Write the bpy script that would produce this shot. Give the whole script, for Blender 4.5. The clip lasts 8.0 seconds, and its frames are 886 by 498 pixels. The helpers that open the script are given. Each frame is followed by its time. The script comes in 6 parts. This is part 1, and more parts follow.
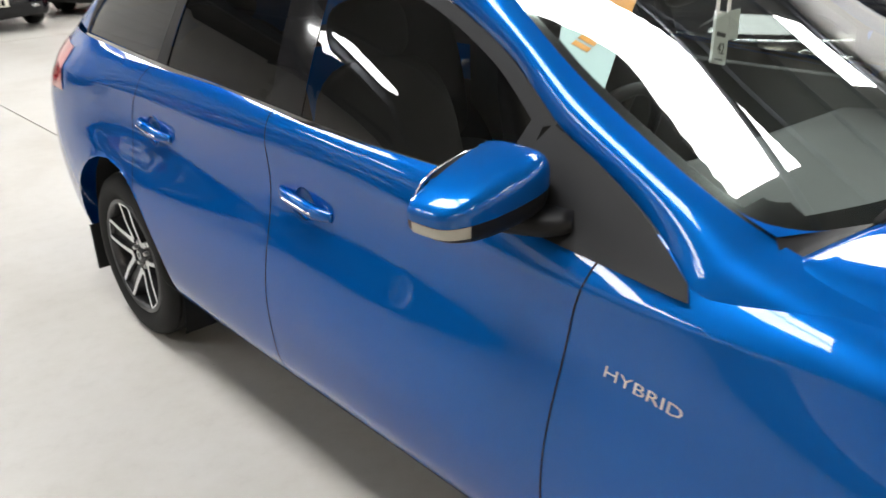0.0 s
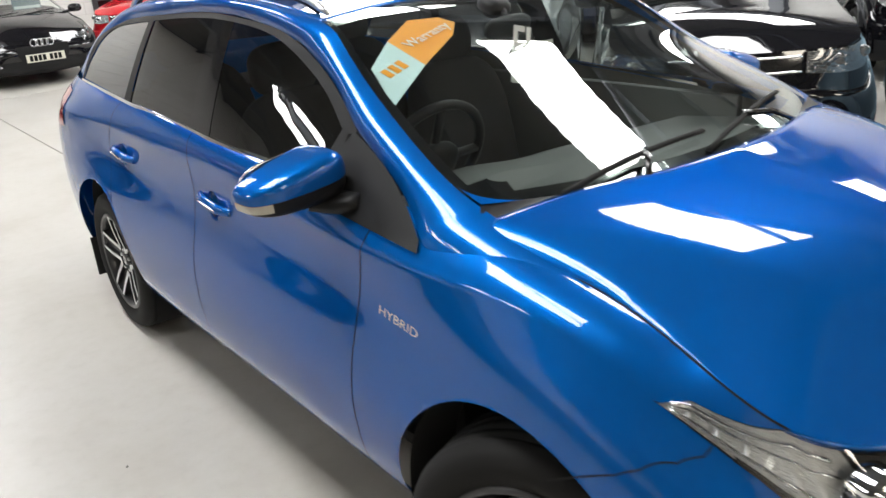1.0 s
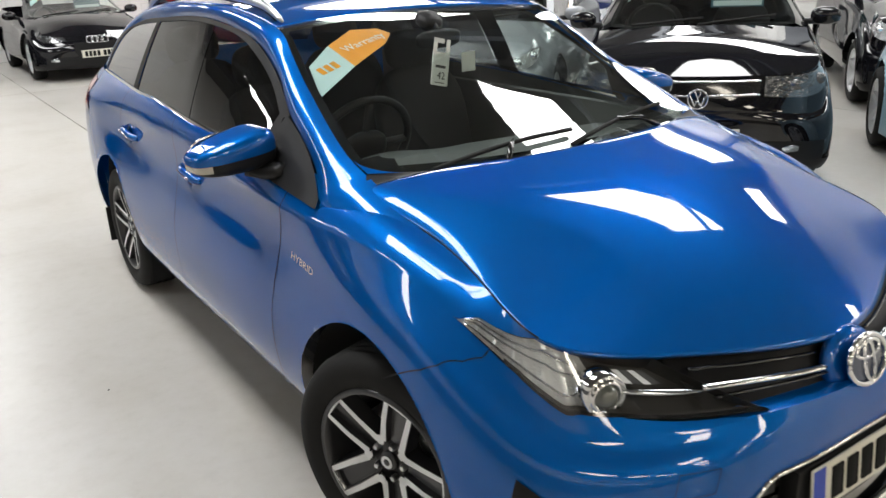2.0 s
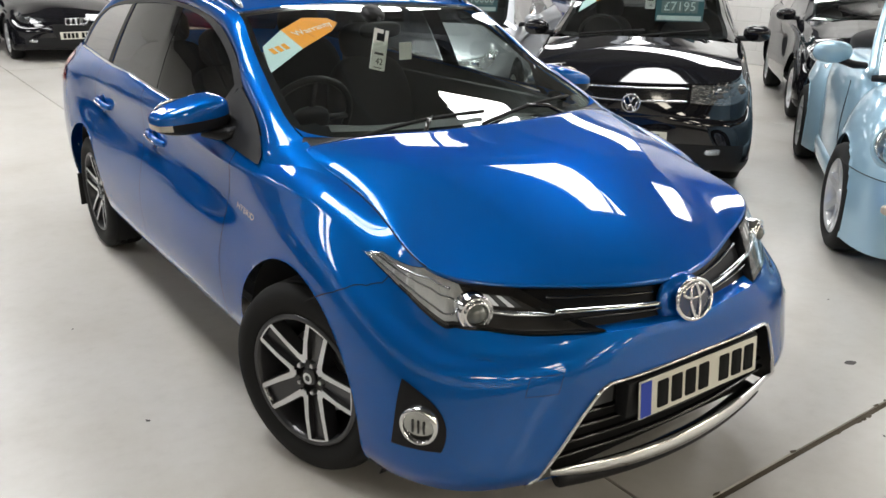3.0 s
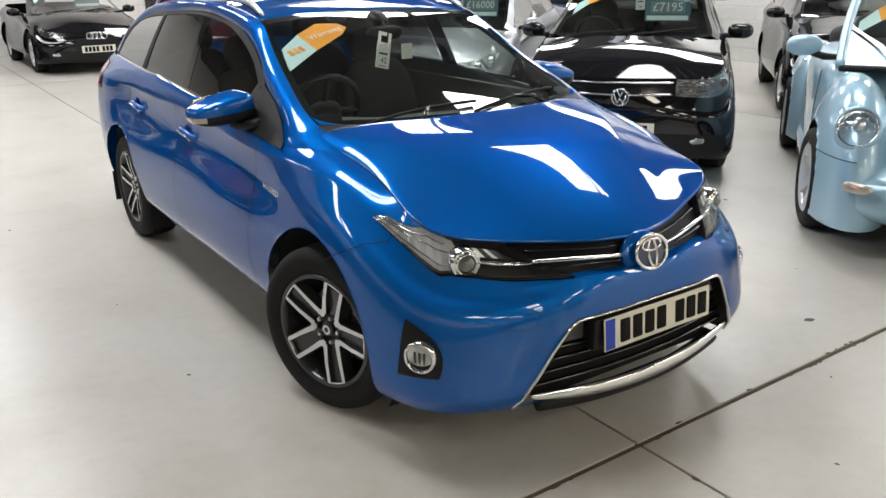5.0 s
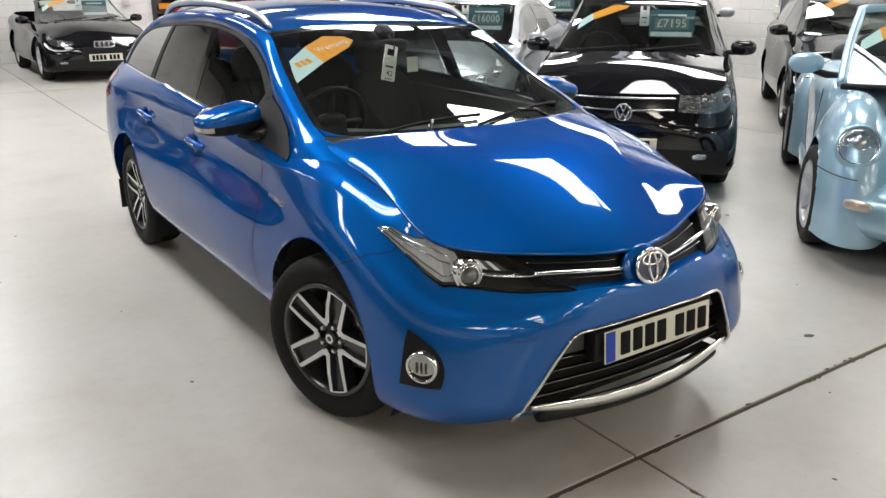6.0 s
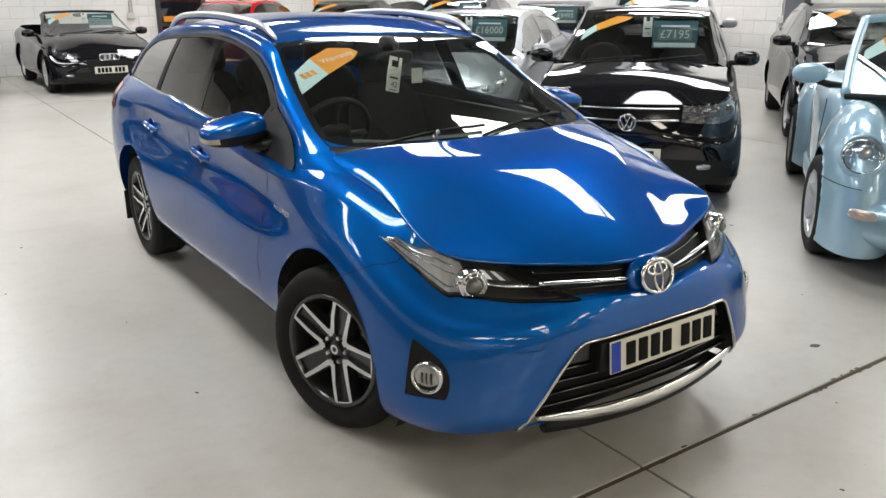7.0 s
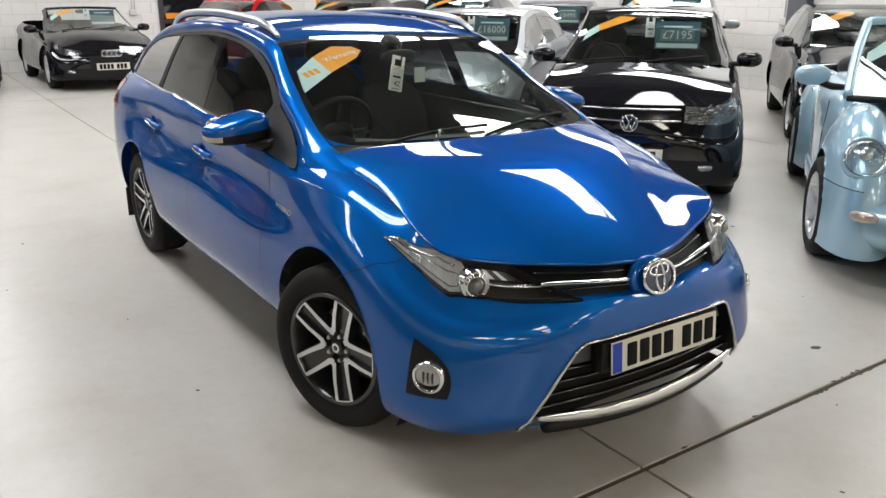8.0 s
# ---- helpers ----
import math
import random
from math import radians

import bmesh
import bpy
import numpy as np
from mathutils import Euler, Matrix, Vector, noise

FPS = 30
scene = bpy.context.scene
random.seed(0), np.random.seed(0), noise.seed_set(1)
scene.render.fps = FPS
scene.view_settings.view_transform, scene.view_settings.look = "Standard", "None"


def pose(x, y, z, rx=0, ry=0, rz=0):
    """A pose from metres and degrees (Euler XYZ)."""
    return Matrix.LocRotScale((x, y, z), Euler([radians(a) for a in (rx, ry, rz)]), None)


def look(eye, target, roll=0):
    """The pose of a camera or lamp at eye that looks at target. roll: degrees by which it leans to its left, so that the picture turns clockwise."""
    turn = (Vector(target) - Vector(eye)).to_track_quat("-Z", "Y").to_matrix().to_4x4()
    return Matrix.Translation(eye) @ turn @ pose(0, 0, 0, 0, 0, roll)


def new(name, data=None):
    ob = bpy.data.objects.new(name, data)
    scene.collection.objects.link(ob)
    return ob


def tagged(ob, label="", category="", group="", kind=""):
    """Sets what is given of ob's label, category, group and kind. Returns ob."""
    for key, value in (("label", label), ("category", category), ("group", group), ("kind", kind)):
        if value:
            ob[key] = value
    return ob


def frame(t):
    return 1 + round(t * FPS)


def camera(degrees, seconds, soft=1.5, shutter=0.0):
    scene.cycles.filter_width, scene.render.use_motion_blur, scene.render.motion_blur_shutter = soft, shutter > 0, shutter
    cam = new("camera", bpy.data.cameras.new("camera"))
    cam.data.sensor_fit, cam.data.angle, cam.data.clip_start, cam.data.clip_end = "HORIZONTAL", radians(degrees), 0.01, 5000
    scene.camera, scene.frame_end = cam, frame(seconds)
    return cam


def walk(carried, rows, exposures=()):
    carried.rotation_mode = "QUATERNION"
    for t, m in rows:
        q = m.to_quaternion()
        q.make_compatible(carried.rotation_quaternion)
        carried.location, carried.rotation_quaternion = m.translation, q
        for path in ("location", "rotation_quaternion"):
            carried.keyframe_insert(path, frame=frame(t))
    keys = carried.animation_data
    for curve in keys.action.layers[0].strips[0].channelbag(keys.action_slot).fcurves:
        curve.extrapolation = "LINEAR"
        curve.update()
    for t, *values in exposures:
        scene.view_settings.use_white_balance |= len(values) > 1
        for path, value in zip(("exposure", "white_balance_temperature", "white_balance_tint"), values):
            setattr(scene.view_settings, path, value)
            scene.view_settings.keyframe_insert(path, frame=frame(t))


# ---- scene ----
cam = camera(57.4, 8.0, shutter=0.35)
PATH = [
    (0, (-1.814, -0.233, 1.513), (-0.601, 1.142, 0.713), -1.8),
    (0.5, (-1.797, -0.612, 1.554), (-0.681, 0.886, 0.84), -2.2),
    (1, (-1.729, -0.987, 1.558), (-0.612, 0.508, 0.838), -4.8),
    (1.2, (-1.752, -1.114, 1.543), (-0.604, 0.361, 0.832), -3.1),
    (2.3, (-1.685, -1.793, 1.577), (-0.677, -0.204, 0.9), -2.9),
    (2.5, (-1.687, -1.879, 1.576), (-0.665, -0.299, 0.898), -3.7),
    (3, (-1.807, -2.104, 1.562), (-0.713, -0.57, 0.89), 0.7),
    (3.5, (-1.825, -2.31, 1.579), (-0.873, -0.665, 0.955), -1.5),
    (4, (-1.844, -2.442, 1.571), (-0.917, -0.803, 0.897), -1.9),
    (4.5, (-1.978, -2.485, 1.571), (-0.937, -0.916, 0.895), -1.8),
    (6, (-2.043, -2.53, 1.582), (-0.971, -0.963, 0.953), -0.0),
    (6.5, (-2.047, -2.526, 1.584), (-0.975, -0.952, 0.97), -0.1),
    (7, (-2.048, -2.53, 1.58), (-0.979, -0.951, 0.977), -0.2),
    (7.5, (-2.048, -2.53, 1.581), (-0.98, -0.95, 0.978), -0.1),
    (8, (-2.053, -2.527, 1.583), (-0.985, -0.948, 0.977), 0.2),
]
# the picture is a little brighter at first
EXPOSURES = [(0, .31), (.5, .35), (1, .22), (2.5, .06), (3, .09), (3.5, .12), (4, .03), (4.5, .07), (6, .05), (6.5, .05), (7, 0), (8, 0)]
walk(cam, [(t, look(eye, target, roll)) for t, eye, target, roll in PATH], EXPOSURES)

# ---- light ----
world = bpy.data.worlds.new("world")
scene.world = world
world.use_nodes = True
world.node_tree.nodes["Background"].inputs[0].default_value = (0.62, 0.72, 0.85, 1)
world.node_tree.nodes["Background"].inputs[1].default_value = 0.1
GLOW = 15.2


# ---- materials ----
def material(name, colour, rough=0.5, metal=0.0, coat=0.0, spec=0.5, coat_rough=0.03):
    m = bpy.data.materials.new(name)
    m.use_nodes = True
    b = m.node_tree.nodes["Principled BSDF"]
    b.inputs["Base Color"].default_value = (*colour, 1)
    b.inputs["Roughness"].default_value = rough
    b.inputs["Metallic"].default_value = metal
    b.inputs["Coat Weight"].default_value = coat
    b.inputs["Coat Roughness"].default_value = coat_rough
    b.inputs["Coat IOR"].default_value = 1.55
    b.inputs["Specular IOR Level"].default_value = spec
    return m


def add(m, kind, **values):
    n = m.node_tree.nodes.new(kind)
    for key, value in values.items():
        n.inputs[key.replace("_", " ")].default_value = value
    return n


def tie(m, a, b):
    m.node_tree.links.new(a, b)


def ramp(m, source, stops):
    r = m.node_tree.nodes.new("ShaderNodeValToRGB")
    e = r.color_ramp.elements
    while len(e) < len(stops):
        e.new(0.5)
    for item, (at, col) in zip(e, stops):
        item.position, item.color = at, (*col, 1)
    tie(m, source, r.inputs["Fac"])
    return r.outputs["Color"]


def grain(m, scale, detail=4.0, rough=0.55, space="Object"):
    c = m.node_tree.nodes.new("ShaderNodeTexCoord")
    n = add(m, "ShaderNodeTexNoise", Scale=scale, Detail=detail, Roughness=rough)
    tie(m, c.outputs[space], n.inputs["Vector"])
    return n.outputs["Fac"]


def bump(m, height, strength=0.2, distance=0.01):
    b = add(m, "ShaderNodeBump", Strength=strength, Distance=distance)
    tie(m, height, b.inputs["Height"])
    tie(m, b.outputs["Normal"], m.node_tree.nodes["Principled BSDF"].inputs["Normal"])


def shader(m):
    return m.node_tree.nodes["Principled BSDF"]


def paint(name, colour, metal=0.0, rough=0.35, fleck=0.25, spec=0.5):
    """Car paint: a flake layer under clear lacquer."""
    m = material(name, colour, rough, metal, 1.0, 0.0)
    f = grain(m, 2600.0, 1.0)
    dark, light = [c * (1 - fleck) for c in colour], [min(1, c * (1 + fleck)) for c in colour]
    tie(m, ramp(m, f, [(0.3, dark), (0.7, light)]), shader(m).inputs["Base Color"])
    return m


def glass(name, tint, gloss=1.0):
    """A clear pane: tinted see-through with a mirror gloss by angle."""
    m = bpy.data.materials.new(name)
    m.use_nodes = True
    t = m.node_tree
    t.nodes.clear()
    out, mix = t.nodes.new("ShaderNodeOutputMaterial"), t.nodes.new("ShaderNodeMixShader")
    clear, shine, edge = t.nodes.new("ShaderNodeBsdfTransparent"), t.nodes.new("ShaderNodeBsdfGlossy"), t.nodes.new("ShaderNodeLayerWeight")
    power, gain = t.nodes.new("ShaderNodeMath"), t.nodes.new("ShaderNodeMath")
    power.operation, gain.operation = "POWER", "MULTIPLY_ADD"
    power.inputs[1].default_value = 4.0
    gain.inputs[1].default_value, gain.inputs[2].default_value = 0.90, 0.085
    clear.inputs[0].default_value = (*tint, 1)
    shine.inputs["Roughness"].default_value = 0.01
    shine.inputs["Color"].default_value = (gloss, gloss, gloss, 1)
    edge.inputs["Blend"].default_value = 0.5
    t.links.new(edge.outputs["Facing"], power.inputs[0])
    t.links.new(power.outputs[0], gain.inputs[0])
    t.links.new(gain.outputs[0], mix.inputs[0])
    t.links.new(clear.outputs[0], mix.inputs[1])
    t.links.new(shine.outputs[0], mix.inputs[2])
    t.links.new(mix.outputs[0], out.inputs[0])
    return m


def lamp(name, colour, strength):
    m = bpy.data.materials.new(name)
    m.use_nodes = True
    b = shader(m)
    b.inputs["Base Color"].default_value = (0.8, 0.8, 0.8, 1)
    b.inputs["Emission Color"].default_value = (*colour, 1)
    b.inputs["Emission Strength"].default_value = strength
    return m


BLUE = paint("blue_metallic_paint", (0.0008, 0.110, 0.43), metal=0.52, rough=0.40)
shader(BLUE).inputs["Specular Tint"].default_value = (0.0, 0.02, 0.06, 1)
BLACK_PAINT = paint("black_paint", (0.006, 0.006, 0.008), rough=0.3, fleck=0.1)
SKY_PAINT = paint("pale_blue_paint", (0.36, 0.55, 0.68), metal=0.3, rough=0.35, fleck=0.08)
SILVER_PAINT = paint("silver_paint", (0.30, 0.315, 0.335), metal=0.6, rough=0.35, fleck=0.1)
NAVY_PAINT = paint("navy_paint", (0.012, 0.02, 0.07), metal=0.3, rough=0.3, fleck=0.1)
RED_PAINT = paint("red_paint", (0.45, 0.01, 0.015), rough=0.3, fleck=0.05)
MAROON_PAINT = paint("dark_red_paint", (0.13, 0.008, 0.014), rough=0.3, fleck=0.05)
WHITE_PAINT = paint("white_paint", (0.75, 0.76, 0.77), rough=0.35, fleck=0.02)
GREY_PAINT = paint("grey_paint", (0.10, 0.11, 0.13), metal=0.4, rough=0.35, fleck=0.1)
CHROME = material("chrome", (0.82, 0.83, 0.84), 0.06, 1.0)
BRUSHED = material("satin_metal", (0.70, 0.71, 0.72), 0.28, 1.0)
ALLOY = material("machined_alloy", (0.78, 0.79, 0.80), 0.32, 0.65)
ALLOY_DARK = material("black_alloy", (0.028, 0.028, 0.031), 0.3, 0.2, 0.5)
RUBBER = material("tyre_rubber", (0.012, 0.012, 0.012), 0.8, spec=0.3)
bump(RUBBER, grain(RUBBER, 300.0), 0.15, 0.002)
PLASTIC = material("black_plastic", (0.008, 0.008, 0.009), 0.5, spec=0.3)
bump(PLASTIC, grain(PLASTIC, 900.0), 0.1, 0.001)
GLOSS_BLACK = material("gloss_black", (0.006, 0.006, 0.007), 0.12, 0.0, 0.6)
# near-black that puts the shade of gaps and hollows into the colour
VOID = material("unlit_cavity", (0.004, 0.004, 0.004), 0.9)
SCREEN_GLASS = glass("windscreen_glass", (0.82, 0.90, 0.86))
DOOR_GLASS = glass("door_glass", (0.84, 0.88, 0.86))
DARK_GLASS = glass("privacy_glass", (0.10, 0.10, 0.10))
LENS = glass("lamp_lens", (0.93, 0.95, 0.97))
TRIM_CLOTH = material("seat_cloth", (0.03, 0.03, 0.033), 0.9)
bump(TRIM_CLOTH, grain(TRIM_CLOTH, 600.0), 0.3, 0.002)
DASH = material("dash_plastic", (0.085, 0.09, 0.088), 0.6)
bump(DASH, grain(DASH, 500.0), 0.2, 0.001)


# ---- meshes ----
def link(name, verts, faces, mat, parent=None, label="", smooth=True):
    me = bpy.data.meshes.new(name)
    me.from_pydata([tuple(map(float, v)) for v in verts], [], [tuple(map(int, f)) for f in faces])
    me.materials.append(mat)
    if smooth:
        me.polygons.foreach_set("use_smooth", [True] * len(me.polygons))
    me.update()
    ob = new(name, me)
    if parent is not None:
        ob.parent = parent
    if label:
        ob["label"] = label
    return ob


def part(name, bm, mat, parent=None, label="", smooth=False, angle=None):
    me = bpy.data.meshes.new(name)
    bm.to_mesh(me)
    bm.free()
    me.materials.append(mat)
    if smooth or angle:
        me.polygons.foreach_set("use_smooth", [True] * len(me.polygons))
    if angle:
        me.set_sharp_from_angle(angle=radians(angle))
    ob = new(name, me)
    if parent is not None:
        ob.parent = parent
    if label:
        ob["label"] = label
    return ob


def thing(name, label, category, at=None, group="", kind=""):
    ob = new(name)
    ob.empty_display_size = 0.2
    if at is not None:
        ob.matrix_basis = at
    return tagged(ob, label, category, group, kind)


def box(bm, lo, hi, bevel=0.0, turn=None):
    """An axis-aligned box from corner to corner, with softened edges, turned by a matrix."""
    g = bmesh.ops.create_cube(bm, size=1.0)
    c, d = [(a + b) / 2 for a, b in zip(lo, hi)], [abs(b - a) for a, b in zip(lo, hi)]
    for v in g["verts"]:
        v.co = Vector((v.co[0] * d[0] + c[0], v.co[1] * d[1] + c[1], v.co[2] * d[2] + c[2]))
    vs = g["verts"]
    if bevel:
        es = list({e for v in vs for e in v.link_edges})
        r = bmesh.ops.bevel(bm, geom=es, offset=bevel, segments=2, affect="EDGES", profile=0.5)
        vs = list({v for f in r["faces"] for v in f.verts} | {v for v in vs if v.is_valid})
    if turn is not None:
        bmesh.ops.transform(bm, matrix=turn, verts=vs)
    return vs


def boxed(name, lo, hi, mat, parent=None, label="", bevel=0.0, turn=None):
    bm = bmesh.new()
    box(bm, lo, hi, bevel, turn)
    return part(name, bm, mat, parent, label, angle=35 if bevel else None)


def lathe(profile, segments=48, m=None, close=False):
    """Rows of (radius, along) turned about the x axis."""
    verts, faces, n = [], [], len(profile)
    for i in range(segments):
        a = 2 * math.pi * i / segments
        verts += [Vector((h, r * math.cos(a), r * math.sin(a))) for r, h in profile]
    for i in range(segments):
        for j in range(n - 1 + close):
            a, b = i * n + j, i * n + (j + 1) % n
            c, d = ((i + 1) % segments) * n + (j + 1) % n, ((i + 1) % segments) * n + j
            faces.append((a, b, c, d))
    if m is not None:
        verts = [m @ v for v in verts]
    return verts, faces


def tube(path, radius, sides=8, closed=False, flat=1.0):
    """A round bar along a path of points."""
    pts = [Vector(p) for p in path]
    verts, faces, n = [], [], len(pts)
    for i, p in enumerate(pts):
        a, b = pts[i - 1] if (i or closed) else p, pts[(i + 1) % n] if (i < n - 1 or closed) else p
        d = (b - a).normalized()
        side = d.cross(Vector((0, 0, 1)))
        side = side.normalized() if side.length > 1e-4 else Vector((1, 0, 0))
        up = side.cross(d).normalized()
        r = radius[i] if isinstance(radius, (list, tuple)) else radius
        verts += [p + (side * math.cos(t) + up * math.sin(t) * flat) * r for t in [2 * math.pi * k / sides for k in range(sides)]]
    for i in range(n if closed else n - 1):
        for k in range(sides):
            a, b = i * sides + k, i * sides + (k + 1) % sides
            c, d = ((i + 1) % n) * sides + (k + 1) % sides, ((i + 1) % n) * sides + k
            faces.append((a, b, c, d))
    if not closed:
        faces += [tuple(range(sides))[::-1], tuple((n - 1) * sides + k for k in range(sides))]
    return verts, faces


# ---- splines ----
def spline_weights(knots, q):
    """Natural cubic spline: the matrix that turns values at the knots into values at q."""
    t, q = np.asarray(knots, float), np.atleast_1d(np.asarray(q, float))
    n, h = len(t), np.diff(t)
    a, b = np.zeros((n, n)), np.zeros((n, n))
    a[0, 0] = a[-1, -1] = 1
    for i in range(1, n - 1):
        a[i, i - 1], a[i, i], a[i, i + 1] = h[i - 1], 2 * (h[i - 1] + h[i]), h[i]
        b[i, i - 1], b[i, i], b[i, i + 1] = 6 / h[i - 1], -6 / h[i - 1] - 6 / h[i], 6 / h[i]
    second, one = np.linalg.solve(a, b), np.eye(n)
    k = np.clip(np.searchsorted(t, q, side="right") - 1, 0, n - 2)
    u, v, w = t[k + 1] - q, q - t[k], h[k]
    return ((u / w)[:, None] * one[k] + (v / w)[:, None] * one[k + 1]
            + ((u**3 / w - u * w) / 6)[:, None] * second[k] + ((v**3 / w - v * w) / 6)[:, None] * second[k + 1])


def curve(points, n, ends=None):
    """n points along a smooth curve through the given ones."""
    p = np.asarray(points, float)
    t = np.r_[0, np.cumsum(np.linalg.norm(np.diff(p, axis=0), axis=1))]
    return spline_weights(t, np.linspace(0, t[-1], n)) @ p


def coons(rear, front, side_a, side_b):
    """A patch between four edge curves: rear and front run from a to b, the sides from rear to front."""
    n, m = len(rear), len(side_a)
    u, w = np.linspace(0, 1, n)[None, :, None], np.linspace(0, 1, m)[:, None, None]
    ruled = (1 - w) * rear[None] + w * front[None] + (1 - u) * side_a[:, None] + u * side_b[:, None]
    corner = (1 - w) * ((1 - u) * rear[0] + u * rear[-1]) + w * ((1 - u) * front[0] + u * front[-1])
    return ruled - corner


def quads(m, n, flip=False):
    f = [(i * n + j, i * n + j + 1, (i + 1) * n + j + 1, (i + 1) * n + j) for i in range(m - 1) for j in range(n - 1)]
    return [q[::-1] for q in f] if flip else f


def sheet(name, grid, mat, parent=None, label="", flip=False, thick=0.0):
    m, n, _ = grid.shape
    ob = link(name, grid.reshape(-1, 3), quads(m, n, flip), mat, parent, label)
    if thick:
        s = ob.modifiers.new("thickness", "SOLIDIFY")
        s.thickness, s.offset = thick, -1
    return ob


def cut(verts, faces, inside, keep_out=True):
    """Drops the faces within an outline and draws the ragged rim onto it. inside(p): signed distance, negative within, and the outward push."""
    v = np.array(verts, float)
    d, push = inside(v)
    gone = d < 0
    kept = []
    for f in faces:
        k = [gone[i] for i in f]
        if not all(k):
            kept.append(f)
    used = {i for f in kept for i in f}
    for i in used:
        if gone[i]:
            v[i] += push[i] * -d[i]
    number = {i: j for j, i in enumerate(sorted(used))}
    return [v[i] for i in sorted(used)], [tuple(number[i] for i in f) for f in kept]


def circle_hole(cy, cz, r):
    def inside(v):
        off = v[:, 1:] - (cy, cz)
        rad = np.linalg.norm(off, axis=1)
        return rad - r, np.c_[np.zeros(len(v)), off / np.maximum(rad, 1e-6)[:, None]]
    return inside


def polygon_hole(corners, axes=(0, 2), front=lambda v: True):
    """A convex outline in two axes, with corners in anticlockwise order."""
    p = np.asarray(corners, float)
    e = np.roll(p, -1, 0) - p
    normal = np.c_[e[:, 1], -e[:, 0]] / np.linalg.norm(e, axis=1)[:, None]
    def inside(v):
        q = v[:, list(axes)]
        d = ((q[:, None] - p[None]) * normal[None]).sum(-1)
        k = d.argmax(1)
        push = np.zeros((len(v), 3))
        push[:, list(axes)] = normal[k]
        far = np.array([not front(r) for r in v])
        dist = d.max(1)
        dist[far] = 1.0
        return dist, push
    return inside


def mirrored(verts, faces):
    return [(-v[0], v[1], v[2]) for v in verts], [f[::-1] for f in faces]


class Shell:
    """A car's outer skin: level lines that run from the tail round the side to the nose, joined by splines. Half widths are given; the skin closes over both sides."""

    def __init__(self, lines, crease=5):
        p = np.asarray(lines, float)
        right, left = p * (-1, 1, 1), (p * (1, 1, 1))[:, -2::-1]
        self.p = np.concatenate([right, left], 1)
        mid = self.p[2:6].mean(0)
        self.t = np.r_[0, np.cumsum(np.linalg.norm(np.diff(mid, axis=0), axis=1))]
        self.mid, self.end, self.crease, self.n, self.crown = self.t[p.shape[1] - 1], self.t[-1], crease, len(p), .014

    def along(self, v):
        v, c, n = np.atleast_1d(np.asarray(v, float)), self.crease, self.n
        w = np.zeros((len(v), n))
        low = v <= c
        w[np.ix_(low, range(c + 1))] = spline_weights(range(c + 1), v[low]) if low.any() else 0
        if (~low).any():
            w[np.ix_(~low, range(c, n))] = spline_weights(range(c, n), v[~low]) if n - c > 2 else np.c_[n - 1 - v[~low], v[~low] - c]
        return w

    def at(self, s, v):
        """Points for pairs of s and v."""
        a, b = spline_weights(self.t, s), self.along(v)
        p = np.einsum("ki,kj,jic->kc", a, b, self.p)
        q = np.clip(np.asarray(v, float) - self.crease, 0, 1)
        if self.n - self.crease == 2:
            # the crown of the front wings, between their crest and the bonnet
            crown = self.crown * 4 * q * (1 - q) * np.interp(p[:, 1], [-.42, -.15, .15, .34, .5, .8, 2.5, 3.0], [0, 1, 1, .35, .5, 1.2, 1.2, 0])
            p[:, 0] += np.sign(p[:, 0]) * crown * .55
            p[:, 2] += crown * .8
        return p

    def grid(self, s, lo, hi, rows):
        """Columns at each s, from level lo to hi (numbers, or one for each column)."""
        s = np.asarray(s, float)
        lo, hi = np.broadcast_to(lo, s.shape), np.broadcast_to(hi, s.shape)
        k = np.linspace(0, 1, rows)
        v = lo[:, None] + (hi - lo)[:, None] * k[None]
        return self.at(np.repeat(s, rows), v.ravel()).reshape(len(s), rows, 3)

    def s_at_y(self, y, v=3.0):
        """Where the side passes y."""
        s = np.linspace(self.t[2], self.mid, 800)
        q = self.at(s, np.full(800, v))[:, 1]
        return float(np.interp(-y, -q, s))

    def normal(self, s, v):
        e = 1e-3
        a = self.at(s + e, v) - self.at(s - e, v)
        b = self.at(s, v + e) - self.at(s, v - e)
        n = np.cross(a, b)
        return n / np.linalg.norm(n, axis=1)[:, None]


# ---- the showroom ----
FLOOR = material("painted_concrete", (0.50, 0.48, 0.44), 0.30)
big, small = grain(FLOOR, 0.9, 6.0, 0.6), grain(FLOOR, 14.0, 5.0, 0.65)
blend = FLOOR.node_tree.nodes.new("ShaderNodeMix")
blend.data_type = "RGBA"
blend.inputs["Factor"].default_value = 0.45
tie(FLOOR, ramp(FLOOR, big, [(0.25, (0.47, 0.45, 0.415)), (0.5, (0.52, 0.50, 0.465)), (0.75, (0.555, 0.54, 0.51))]), blend.inputs["A"])
tie(FLOOR, ramp(FLOOR, small, [(0.15, (0.40, 0.38, 0.35)), (0.45, (0.51, 0.49, 0.455)), (0.85, (0.58, 0.565, 0.54))]), blend.inputs["B"])
